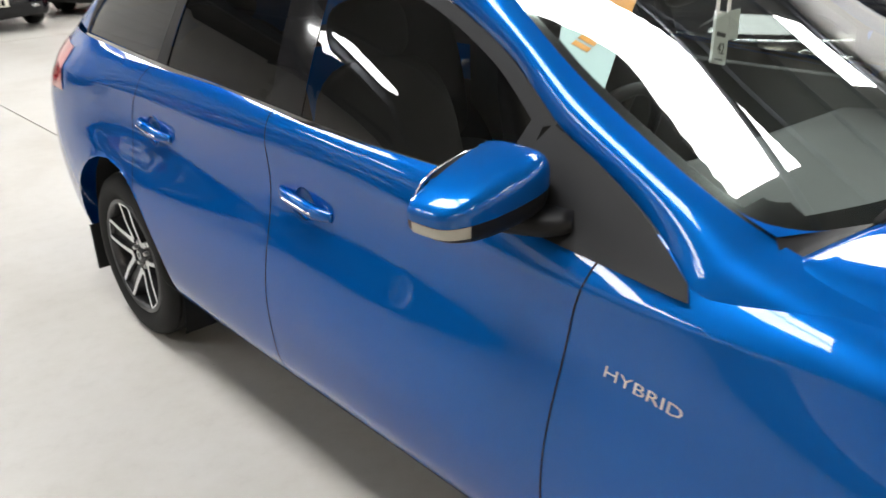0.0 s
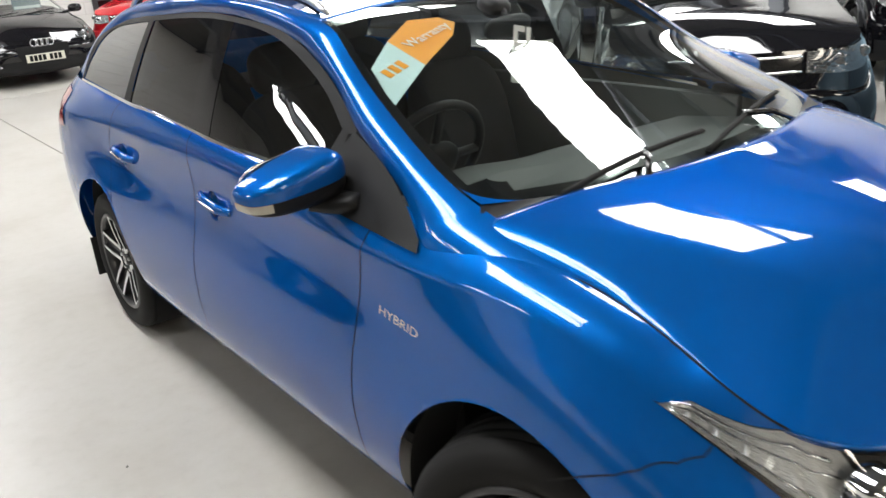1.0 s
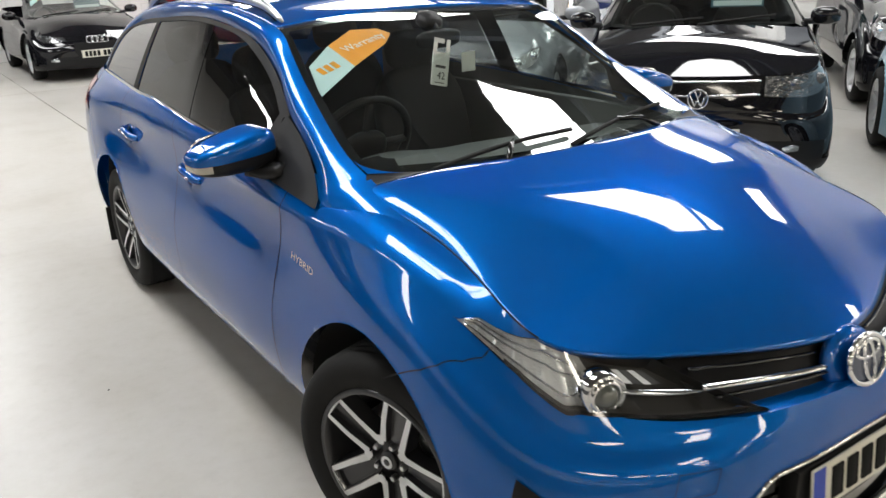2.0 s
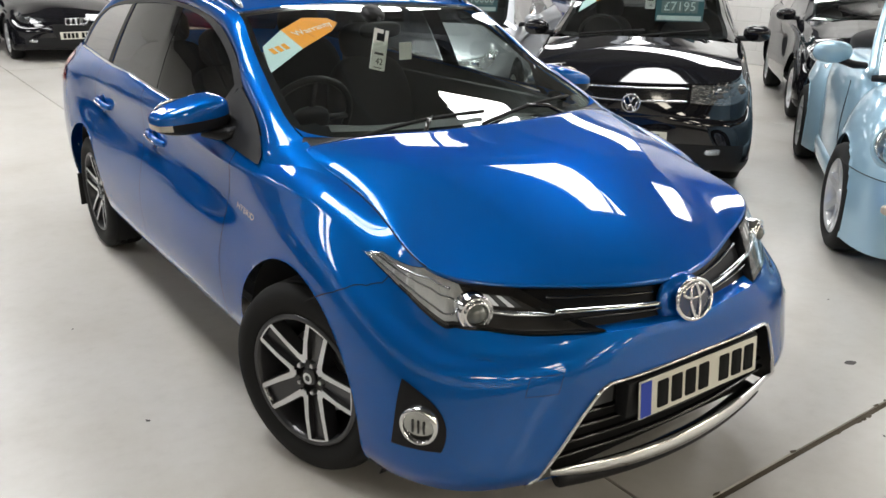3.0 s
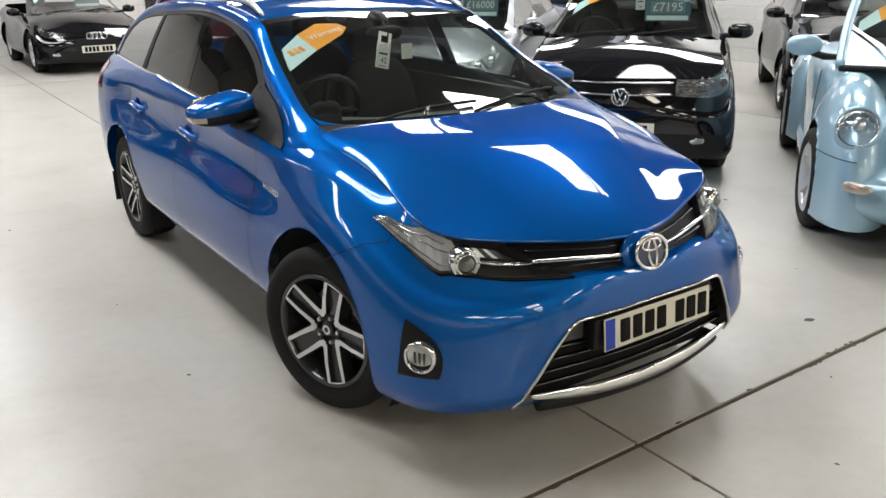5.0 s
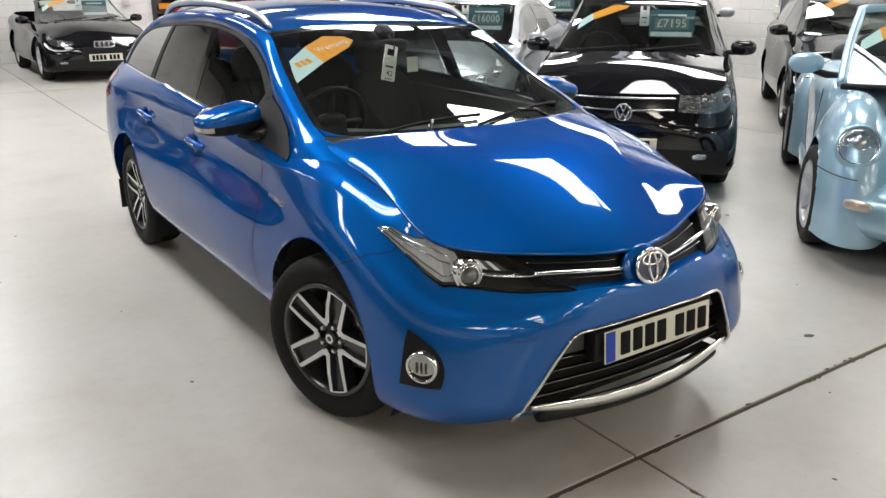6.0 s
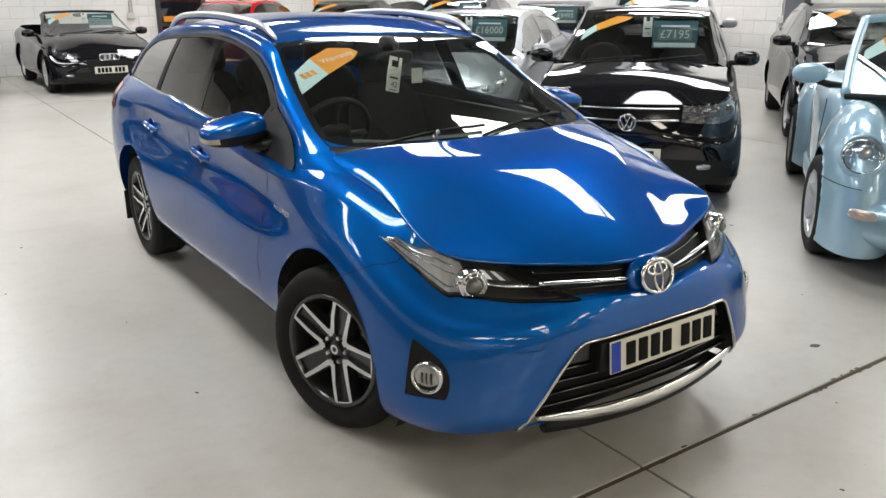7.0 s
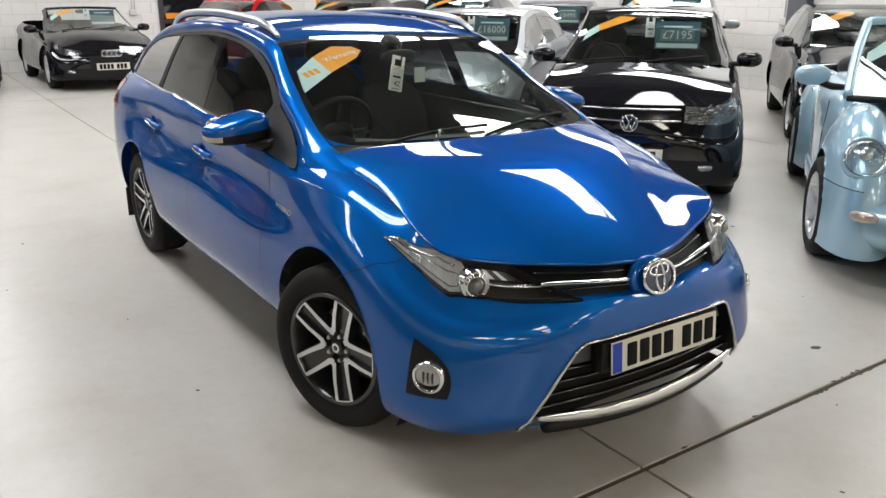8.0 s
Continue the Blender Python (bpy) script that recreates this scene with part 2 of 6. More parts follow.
# scuffs and dull patches, and fine dirt
scuff, dirt = grain(FLOOR, 1.5, 3.0, 0.5), grain(FLOOR, 40.0, 2.0, 0.5)
worn = FLOOR.node_tree.nodes.new("ShaderNodeMix")
worn.data_type, worn.blend_type = "RGBA", "MULTIPLY"
worn.inputs["Factor"].default_value = 1.0
speck = FLOOR.node_tree.nodes.new("ShaderNodeMix")
speck.data_type, speck.blend_type = "RGBA", "MULTIPLY"
speck.inputs["Factor"].default_value = 1.0
tie(FLOOR, blend.outputs["Result"], worn.inputs["A"])
tie(FLOOR, ramp(FLOOR, scuff, [(0.30, (0.88, 0.865, 0.835)), (0.47, (0.97, 0.965, 0.95)), (0.66, (1.0, 1.0, 1.0))]), worn.inputs["B"])
tie(FLOOR, worn.outputs["Result"], speck.inputs["A"])
tie(FLOOR, ramp(FLOOR, dirt, [(0.17, (0.75, 0.72, 0.67)), (0.23, (1.0, 1.0, 1.0)), (1.0, (1.0, 1.0, 1.0))]), speck.inputs["B"])
tie(FLOOR, speck.outputs["Result"], shader(FLOOR).inputs["Base Color"])
bump(FLOOR, small, 0.03, 0.003)
JOINT = material("joint_filler", (0.10, 0.08, 0.055), 0.9)
bump(JOINT, grain(JOINT, 80.0), 0.6, 0.006)
WALL = material("painted_block", (0.82, 0.81, 0.78), 0.6)
tie(WALL, ramp(WALL, grain(WALL, 1.3), [(0.3, (0.78, 0.77, 0.74)), (0.6, (0.85, 0.84, 0.815))]), shader(WALL).inputs["Base Color"])
bump(WALL, grain(WALL, 60.0), 0.25, 0.004)
MORTAR = material("painted_mortar", (0.68, 0.665, 0.635), 0.7)
ROOF = material("roof_sheet", (0.13, 0.13, 0.125), 0.7)
tie(ROOF, ramp(ROOF, grain(ROOF, 0.7), [(0.3, (0.10, 0.098, 0.092)), (0.7, (0.16, 0.16, 0.155))]), shader(ROOF).inputs["Base Color"])
STEEL = material("grey_steel", (0.13, 0.14, 0.155), 0.45)
bump(STEEL, grain(STEEL, 40.0), 0.1, 0.002)
DARK_WALL = material("dark_unseen_wall", (0.10, 0.10, 0.105), 0.6)
bump(DARK_WALL, grain(DARK_WALL, 5.0), 0.2, 0.02)
CONDUIT = material("white_conduit", (0.66, 0.65, 0.63), 0.5)
LIGHT = lamp("rooflight_glow", (0.985, 0.985, 0.98), GLOW)
WARM_LIGHT = lamp("warm_rooflight_glow", (1.0, 0.92, 0.78), GLOW)
STAIN = material("dark_spot", (0.07, 0.065, 0.06), 0.7)
DOOR_DARK = material("dark_frame", (0.045, 0.048, 0.052), 0.4)
DOOR_PANE = material("dark_pane", (0.012, 0.013, 0.015), 0.06, 0.0, 0.4)
POSTER = material("orange_poster", (0.80, 0.30, 0.02), 0.45)
PALE_PRINT = material("pale_print", (0.80, 0.74, 0.62), 0.5)
GREEN_FRAME = material("green_grey_frame", (0.16, 0.24, 0.22), 0.5)
X0, X1, Y0, Y1, H = -9.0, 10.25, -26.0, 16.15, 5.0

floor = tagged(boxed("floor", (X0, Y0, -.25), (X1, Y1, -.008), JOINT), "pale grey painted concrete floor with sawn joints", "floor", kind="structure")
xs = [X0, -6.09, -.09, 5.91, X1]
ys = [Y0, -18.885, -12.885, -6.885, -.885, 11.115, Y1]
for i in range(4):
    for j in range(6):
        bm = bmesh.new()
        box(bm, (xs[i] + .0055, ys[j] + .012, -.10), (xs[i + 1] - .0055, ys[j + 1] - .012, 0), .0025)
        part("slab", bm, FLOOR, floor)
for x, y, r in ((1.34, -.63, .018), (1.42, .10, .007), (2.75, .9, .012), (.35, -1.35, .006), (-1.9, 1.6, .010), (-1.2, .55, .007), (2.0, .45, .006), (-1.5, 3.2, .009), (-1.35, -.4, .006), (-2.0, .3, .007), (-1.7, 2.3, .006), (1.9, -.2, .005), (.9, -1.0, .005), (2.5, 1.9, .007), (-1.25, 1.5, .005), (-2.3, 4.1, .011)):
    bm = bmesh.new()
    bmesh.ops.create_circle(bm, cap_ends=True, radius=r, segments=11)
    for v in bm.verts:
        v.co = Vector((v.co.x * 1.5 * random.uniform(.75, 1.2), v.co.y * random.uniform(.7, 1.2), 0))
    ob = part("stain", bm, STAIN, floor)
    ob.matrix_basis = pose(x, y, .0012, 0, 0, random.uniform(0, 180))

# crumbled chips along the sawn joints
for i in range(44):
    bm = bmesh.new()
    bmesh.ops.create_circle(bm, cap_ends=True, radius=random.uniform(.004, .011), segments=9)
    for v in bm.verts:
        v.co = Vector((v.co.x * random.uniform(1.0, 2.6), v.co.y * random.uniform(.5, 1.0), 0))
    ob = part("chip", bm, JOINT, floor)
    ob.matrix_basis = pose(random.uniform(-.6, 3.6), -.885 + random.choice((-.013, .013)), .0011) if i < 32 else pose(-.09 + random.choice((-.005, .005)), random.uniform(-2.2, -.9), .0011, 0, 0, 90)


def block_wall(name, length, place, near):
    """A painted block wall: courses of blocks stand proud of the mortar; those in the near stretch are single pieces."""
    base = tagged(boxed(name, (0, 0, 0), (length, .2, H), MORTAR), "white painted blockwork wall", "wall", kind="structure")
    base.matrix_basis = place
    bm = bmesh.new()
    box(bm, (0, -.006, 0), (.44, .02, .215), .005)
    me = bpy.data.meshes.new("block")
    bm.to_mesh(me)
    me.materials.append(WALL)
    n = len(bm.verts)
    far_v, far_f = [], []
    shape, quad = [v.co.copy() for v in bm.verts], [[v.index for v in f.verts] for f in bm.faces]
    bm.free()
    for row in range(22):
        x = -.225 * (row % 2)
        while x < length:
            if x >= 0 and x + .44 <= length:
                at = Vector((x, 0, .003 + row * .225))
                if near[0] <= x <= near[1] and row < 8:
                    b = new("block", me)
                    b.parent, b.location = base, at
                else:
                    k = len(far_v)
                    far_v += [p + at for p in shape]
                    far_f += [[i + k for i in f] for f in quad]
            x += .45
    rest = link("blockwork", far_v, far_f, WALL, base, smooth=False)
    rest["kind"] = "stuff"
    return base


wall_n = block_wall("wall_north", X1 - X0, pose(X0, Y1, 0), (7.0, 13.5))
wall_e = block_wall("wall_east", Y1 - Y0, pose(X1, Y1, 0, 0, 0, -90), (6.0, 13.0))
# unseen walls, added to close the room; dark low down to curb bounce light
tagged(boxed("wall_west", (X0 - .2, Y0, 0), (X0, Y1, 2.4), DARK_WALL), "unseen lower wall, added in dark grey", "wall", kind="structure")
tagged(boxed("wall_south", (X0, Y0 - .2, 0), (X1, Y0, 2.4), DARK_WALL), "unseen lower wall, added in dark grey", "wall", kind="structure")
tagged(boxed("wall_south_upper", (X0, Y0 - .2, 2.4), (X1, Y0, H), WALL), "unseen white upper wall, added", "wall", kind="structure")

tagged(boxed("wall_west_upper", (X0 - .2, Y0, 2.4), (X0, Y1, H), WALL), "unseen white upper wall, added", "wall", kind="structure")

# sheet roof on steel: rafters, purlins, wind braces, rows of ribbed rooflights
bm = bmesh.new()
box(bm, (X0, Y0, H + .02), (X1, Y1, H + .2))
tagged(part("ceiling", bm, ROOF), "dark ribbed sheet roof lining", "ceiling", kind="structure")
for y in (-23.2, -18.8, -14.4, -10.0, -5.6, -1.25, 3.55, 8.1, 12.6):
    bm = bmesh.new()
    box(bm, (X0, y - .09, H - .32), (X1, y + .09, H - .305))
    box(bm, (X0, y - .006, H - .31), (X1, y + .006, H - .02))
    box(bm, (X0, y - .09, H - .035), (X1, y + .09, H - .02))
    tagged(part("rafter", bm, STEEL), "grey steel roof rafter", "rafter", "rafters")
for x in np.arange(X0 + .6, X1, 1.65):
    if min(abs(x - c) for c in (-6.0, -1.5, 3.7, 8.9)) > .75:
        tagged(boxed("purlin", (x - .03, Y0, H - .12), (x + .03, Y1, H), STEEL), "grey steel roof purlin", "purlin", "purlins")
for a, b in (((4.95, 3.4), (3.05, -1.2)), ((9.9, 3.4), (8.2, -1.2)), ((-.3, 3.4), (-2.2, -1.2)), ((4.95, 8.1), (3.05, 3.6)), ((-.3, 8.1), (-2.2, 3.6))):
    v, f = tube([(*a, H - .20), (*b, H - .20)], .05, 8)
    tagged(link("roof_brace", v, f, STEEL), "grey steel diagonal roof brace", "brace", "braces")


def rooflight(x, y0, y1, half, mat=None):
    """A ribbed translucent sheet; its long edges follow the ribs."""
    n = 2 * int((y1 - y0) / .19)
    edge = [(y0 + (y1 - y0) * i / n, .03 * (i % 2)) for i in range(n + 1)]
    verts = [(x - half - w, y, H + .004) for y, w in edge] + [(x + half + w, y, H + .004) for y, w in edge]
    ob = link("rooflight", verts, [(i, i + 1, n + 2 + i, n + 1 + i) for i in range(n)], mat or LIGHT, smooth=False)
    s = ob.modifiers.new("thickness", "SOLIDIFY")
    s.thickness, s.offset = .014, -1
    tagged(ob, "bright translucent ribbed rooflight panel", "rooflight", "rooflights")


# panels to north and east are stretched to brighten the walls and floor
for x in (-1.5, 3.7, 8.9):
    for y0, y1 in ((.35, 2.95), (5.2, 8.4), (11.2, 15.0)) if x < 8 else ((1.35, 2.55), (4.2, 8.2), (10.3, 13.6)):
        rooflight(x, y0, y1, .62 if x < 8 else .58)
for y0, y1 in ((2.6, 4.8), (7.6, 9.8)):
    rooflight(-6.0, y0, y1, .50)
# unseen southern rows, guessed from bumper glints, warm-tinted to light nose and floor
for x in (-6.0, -1.5, 3.7, 8.9):
    for y0 in (-8.4, -12.8, -17.2, -21.6):
        rooflight(x, y0, y0 + 1.9, .48, WARM_LIGHT)
# added panel with no known source: it brightens the floor on the east
rooflight(8.9, -4.6, -1.2, .62)

# fittings on the far walls
door = thing("door_1", "dark glazed doorway in a dark frame", "door", pose(3.08, Y1 - .02, 0), kind="structure")
boxed("frame", (0, -.05, 0), (.09, .04, 2.1), DOOR_DARK, door)
boxed("frame", (1.0, -.05, 0), (1.09, .04, 2.1), DOOR_DARK, door)
boxed("frame", (.09, -.05, 2.01), (1.0, .04, 2.1), DOOR_DARK, door)
boxed("rail", (.09, -.045, .90), (1.0, .02, .98), DOOR_DARK, door)
boxed("pane", (.09, -.02, .05), (1.0, 0, 2.01), DOOR_PANE, door)
boxed("notice", (.14, -.03, 1.0), (.42, -.024, 1.12), POSTER, door, "orange notice")
for x, y, turn, top in ((2.52, Y1 - .03, 0, 3.4), (X1 - .03, 5.72, -90, 3.4)):
    c = thing("wall_conduit", "white surface conduit with a switched socket box", "conduit", pose(x, y, 0, 0, 0, turn))
    link("pipe", *tube([(0, 0, 1.18), (0, 0, top)], .011, 8), CONDUIT, c)
    link("pipe", *tube([(.06, 0, 1.18), (.06, 0, top)], .009, 8), CONDUIT, c)
    boxed("socket_box", (-.06, -.03, 1.08), (.10, .028, 1.20), CONDUIT, c, bevel=.006)
    boxed("socket_face", (-.045, -.034, 1.095), (.085, -.029, 1.185), MORTAR, c)
p = thing("poster", "orange printed poster on the wall", "poster", pose(6.84, Y1 - .012, 0))
boxed("sheet", (0, -.008, 1.0), (.80, 0, 2.0), POSTER, p)
for i, (z, w) in enumerate(((1.42, .55), (1.34, .40), (1.24, .62))):
    boxed("print_bar", (.08, -.011, z), (.08 + w, -.007, z + .04), PALE_PRINT, p)
f = thing("window_1", "narrow green-grey framed window", "window", pose(4.95, Y1 - .02, 0), kind="structure")
boxed("window_frame", (0, -.05, .9), (.07, .02, 2.1), GREEN_FRAME, f)
boxed("window_frame", (.63, -.05, .9), (.70, .02, 2.1), GREEN_FRAME, f)
boxed("window_frame", (.07, -.05, 2.03), (.63, .02, 2.1), GREEN_FRAME, f)
boxed("window_sill", (-.03, -.09, .86), (.73, .02, .90), GREEN_FRAME, f)
boxed("pane", (.07, -.02, .9), (.63, -.01, 2.03), PALE_PRINT, f)
bm = bmesh.new()
for lo, hi in (((-.10, -.16, 0), (-.088, .16, H)), ((.088, -.16, 0), (.10, .16, H)), ((-.088, -.006, 0), (.088, .006, H))):
    box(bm, lo, hi)
ob = tagged(part("steel_column", bm, STEEL), "dark grey steel column against the wall", "column")
ob.matrix_basis = pose(X1 - .12, 5.40, 0)


# ---- the blue estate car: level lines from tail to nose (half width, y, z); the front axle stands at y 0 ----
LINES = [
    [(0, 3.22, .30), (.45, 3.20, .30), (.70, 3.10, .28), (.79, 2.90, .27), (.80, 2.6, .25), (.80, 1.9, .245), (.80, 1.15, .245), (.80, .45, .24), (.80, .1, .21), (.815, -.375, .185), (.70, -.575, .175), (.48, -.728, .18), (0, -.765, .18)],
    [(0, 3.29, .36), (.45, 3.27, .36), (.75, 3.14, .35), (.845, 2.92, .33), (.858, 2.6, .315), (.857, 1.9, .305), (.855, 1.15, .305), (.852, .45, .30), (.845, .1, .28), (.850, -.37, .27), (.733, -.585, .265), (.50, -.757, .262), (0, -.805, .262)],
    [(0, 3.32, .50), (.45, 3.30, .50), (.77, 3.16, .50), (.865, 2.94, .47), (.882, 2.6, .45), (.873, 1.9, .43), (.872, 1.15, .42), (.872, .45, .42), (.875, .1, .42), (.862, -.36, .40), (.742, -.572, .38), (.49, -.762, .38), (0, -.818, .38)],
    [(0, 3.33, .65), (.45, 3.31, .65), (.78, 3.17, .65), (.870, 2.95, .63), (.888, 2.6, .62), (.882, 1.9, .60), (.880, 1.15, .59), (.880, .45, .58), (.880, .1, .58), (.858, -.345, .54), (.737, -.548, .50), (.46, -.770, .50), (0, -.826, .50)],
    [(0, 3.33, .80), (.45, 3.31, .80), (.78, 3.16, .80), (.860, 2.95, .79), (.864, 2.6, .79), (.859, 1.9, .775), (.857, 1.15, .76), (.858, .45, .74), (.866, .1, .725), (.838, -.31, .67), (.714, -.53, .575), (.43, -.763, .575), (0, -.82, .565)],
    [(0, 3.32, .90), (.45, 3.30, .90), (.76, 3.14, .90), (.848, 2.95, .90), (.843, 2.6, .895), (.838, 1.9, .88), (.836, 1.15, .86), (.837, .45, .83), (.842, .1, .805), (.800, -.265, .745), (.688, -.51, .605), (.40, -.752, .608), (0, -.812, .60)],
    [(0, 3.29, 1.02), (.45, 3.27, 1.02), (.71, 3.10, 1.02), (.815, 2.95, .985), (.814, 2.6, .98), (.815, 1.9, .968), (.815, 1.15, .945), (.810, .45, .908), (.790, .1, .893), (.757, -.255, .79), (.67, -.50, .635), (.37, -.745, .635), (0, -.80, .62)],
    [(0, 3.25, 1.10), (.45, 3.22, 1.10), (.66, 3.06, 1.10), (.735, 2.93, 1.085), (.762, 2.6, 1.068), (.785, 1.9, 1.055), (.797, 1.15, 1.02), (.742, .45, .995), (.688, .1, .945), (.682, -.22, .862), (.66, -.44, .79), (.40, -.60, .735), (0, -.745, .715)],
]
LINES = [[(x + (.026 if i == 10 else .014 if i == 11 else 0), y - (.030 if i == 10 else .010 if i == 11 else 0), z) for i, (x, y, z) in enumerate(line)] for line in LINES]
for row, lift in ((0, (.02, .036, .042, .015)), (1, (.004, .012, .016, .004))):
    LINES[row] = [(x, y, z + (lift[i - 9] if i >= 9 else 0)) for i, (x, y, z) in enumerate(LINES[row])]
for row, out in ((2, .010), (3, .002), (4, -.014), (5, -.006), (6, .020)):
    LINES[row] = [(x + out * (1 if 4 <= i <= 7 else .5 if i in (3, 8) else 0), y, z) for i, (x, y, z) in enumerate(LINES[row])]
LINES[6] = [(x, y, z - (.022 if 4 <= i <= 5 else .012 if i in (3, 6, 7) else 0)) for i, (x, y, z) in enumerate(LINES[6])]
LINES[7] = [(x - (.014 if i == 9 else .018 if i == 10 else 0), y + (.018 if i == 10 else 0), z) for i, (x, y, z) in enumerate(LINES[7])]
LINES = [[(x, y if y < 2.75 else 2.75 + (y - 2.75) * 1.5, z) for x, y, z in line] for line in LINES]

# window band: the sill line of the glass, and how fast the side leans in above it
BELT_Y = [.30, .36, .70, 1.0, 1.4, 2.17, 2.95, 3.2]
BELT_Z = [.935, .945, .985, 1.006, 1.033, 1.062, 1.085, 1.09]
BELT_X = [.775, .782, .792, .797, .797, .780, .735, .66]
LEAN_Y = [.3, .45, .8, 1.1, 1.5, 2.1, 2.8, 3.3]
LEAN_K = [1.15, 1.0, .73, .58, .49, .50, .58, .7]


def side_x(y, z):
    """Half width of the glasshouse at a height."""
    dz = z - np.interp(y, BELT_Y, BELT_Z)
    return np.interp(y, BELT_Y, BELT_X) - np.interp(y, LEAN_Y, LEAN_K) * dz + .012 * np.sin(np.pi * np.clip(dz / .38, 0, 1))


def side_patch(low, high, rows, proud=0.0, cols=40):
    """A piece of the glasshouse side between two curves of (y, z)."""
    a, b = curve(np.asarray(low, float), cols), curve(np.asarray(high, float), cols)
    k = np.linspace(0, 1, rows)[None, :, None]
    g = a[:, None] * (1 - k) + b[:, None] * k
    x = -(side_x(g[..., 0], g[..., 1]) + proud)
    return np.concatenate([x[..., None], g], -1)


def both(name, grid, mat, parent, label="", flip=False, thick=0.0):
    """The same panel on the right and on the left side."""
    a = sheet(name, grid, mat, parent, label, flip, thick)
    sheet(name, grid * (-1, 1, 1), mat, parent, label, not flip, thick)
    return a


def ribbon(shell, s, v, width, proud=0.0008):
    """A narrow strip that lies along a line of the skin."""
    s, v = np.asarray(s, float), np.asarray(v, float)
    p, n = shell.at(s, v), shell.normal(s, v)
    d = np.gradient(p, axis=0)
    side = np.cross(n, d)
    side /= np.linalg.norm(side, axis=1)[:, None]
    p = p + n * proud
    return np.stack([p - side * width / 2, p + side * width / 2], 1)


ARCH_F, ARCH_R, ARCH = (.015, .305), (2.6, .31), .392
GRILLE = [(-.530, .245), (.530, .245), (.358, .505), (-.358, .505)]
LAMP_S, LAMP_V = [4.53, 4.60, 4.65, 4.72, 4.78, 4.834, 4.86, 4.945, 5.0, 5.056, 5.13, 5.19], [6.02, 6.12, 6.20, 6.26, 6.22, 6.15, 6.22, 6.25, 6.2, 6.14, 6.08, 6.0]


def lamp_low(s):
    """The lower edge of the headlamp, a kinked line across the nose band."""
    return np.interp(s, LAMP_S, LAMP_V)


# the edge of the side windows (y, z), and beside it the edge of windscreen, roof and tail (half width, y, z)
FRAME = [(.36, .945), (.50, 1.028), (.708, 1.124), (.837, 1.205), (.978, 1.275), (1.115, 1.327), (1.32, 1.363), (1.6, 1.384), (2.1, 1.367), (2.5, 1.338), (2.76, 1.29), (2.92, 1.22), (2.97, 1.09)]
UPPER = [(.666, .29, 1.008), (.668, .42, 1.062), (.632, .645, 1.16), (.61, .79, 1.24), (.588, .905, 1.312), (.577, 1.02, 1.366), (.588, 1.28, 1.413), (.597, 1.6, 1.432), (.593, 2.1, 1.427), (.577, 2.5, 1.392), (.558, 2.78, 1.33), (.56, 3.06, 1.22), (.60, 3.32, 1.10)]


def by_index(points, start, stop, n):
    """n points of the spline through points, from one index to another."""
    p = np.asarray(points, float)
    return spline_weights(range(len(p)), np.linspace(start, stop, n)) @ p


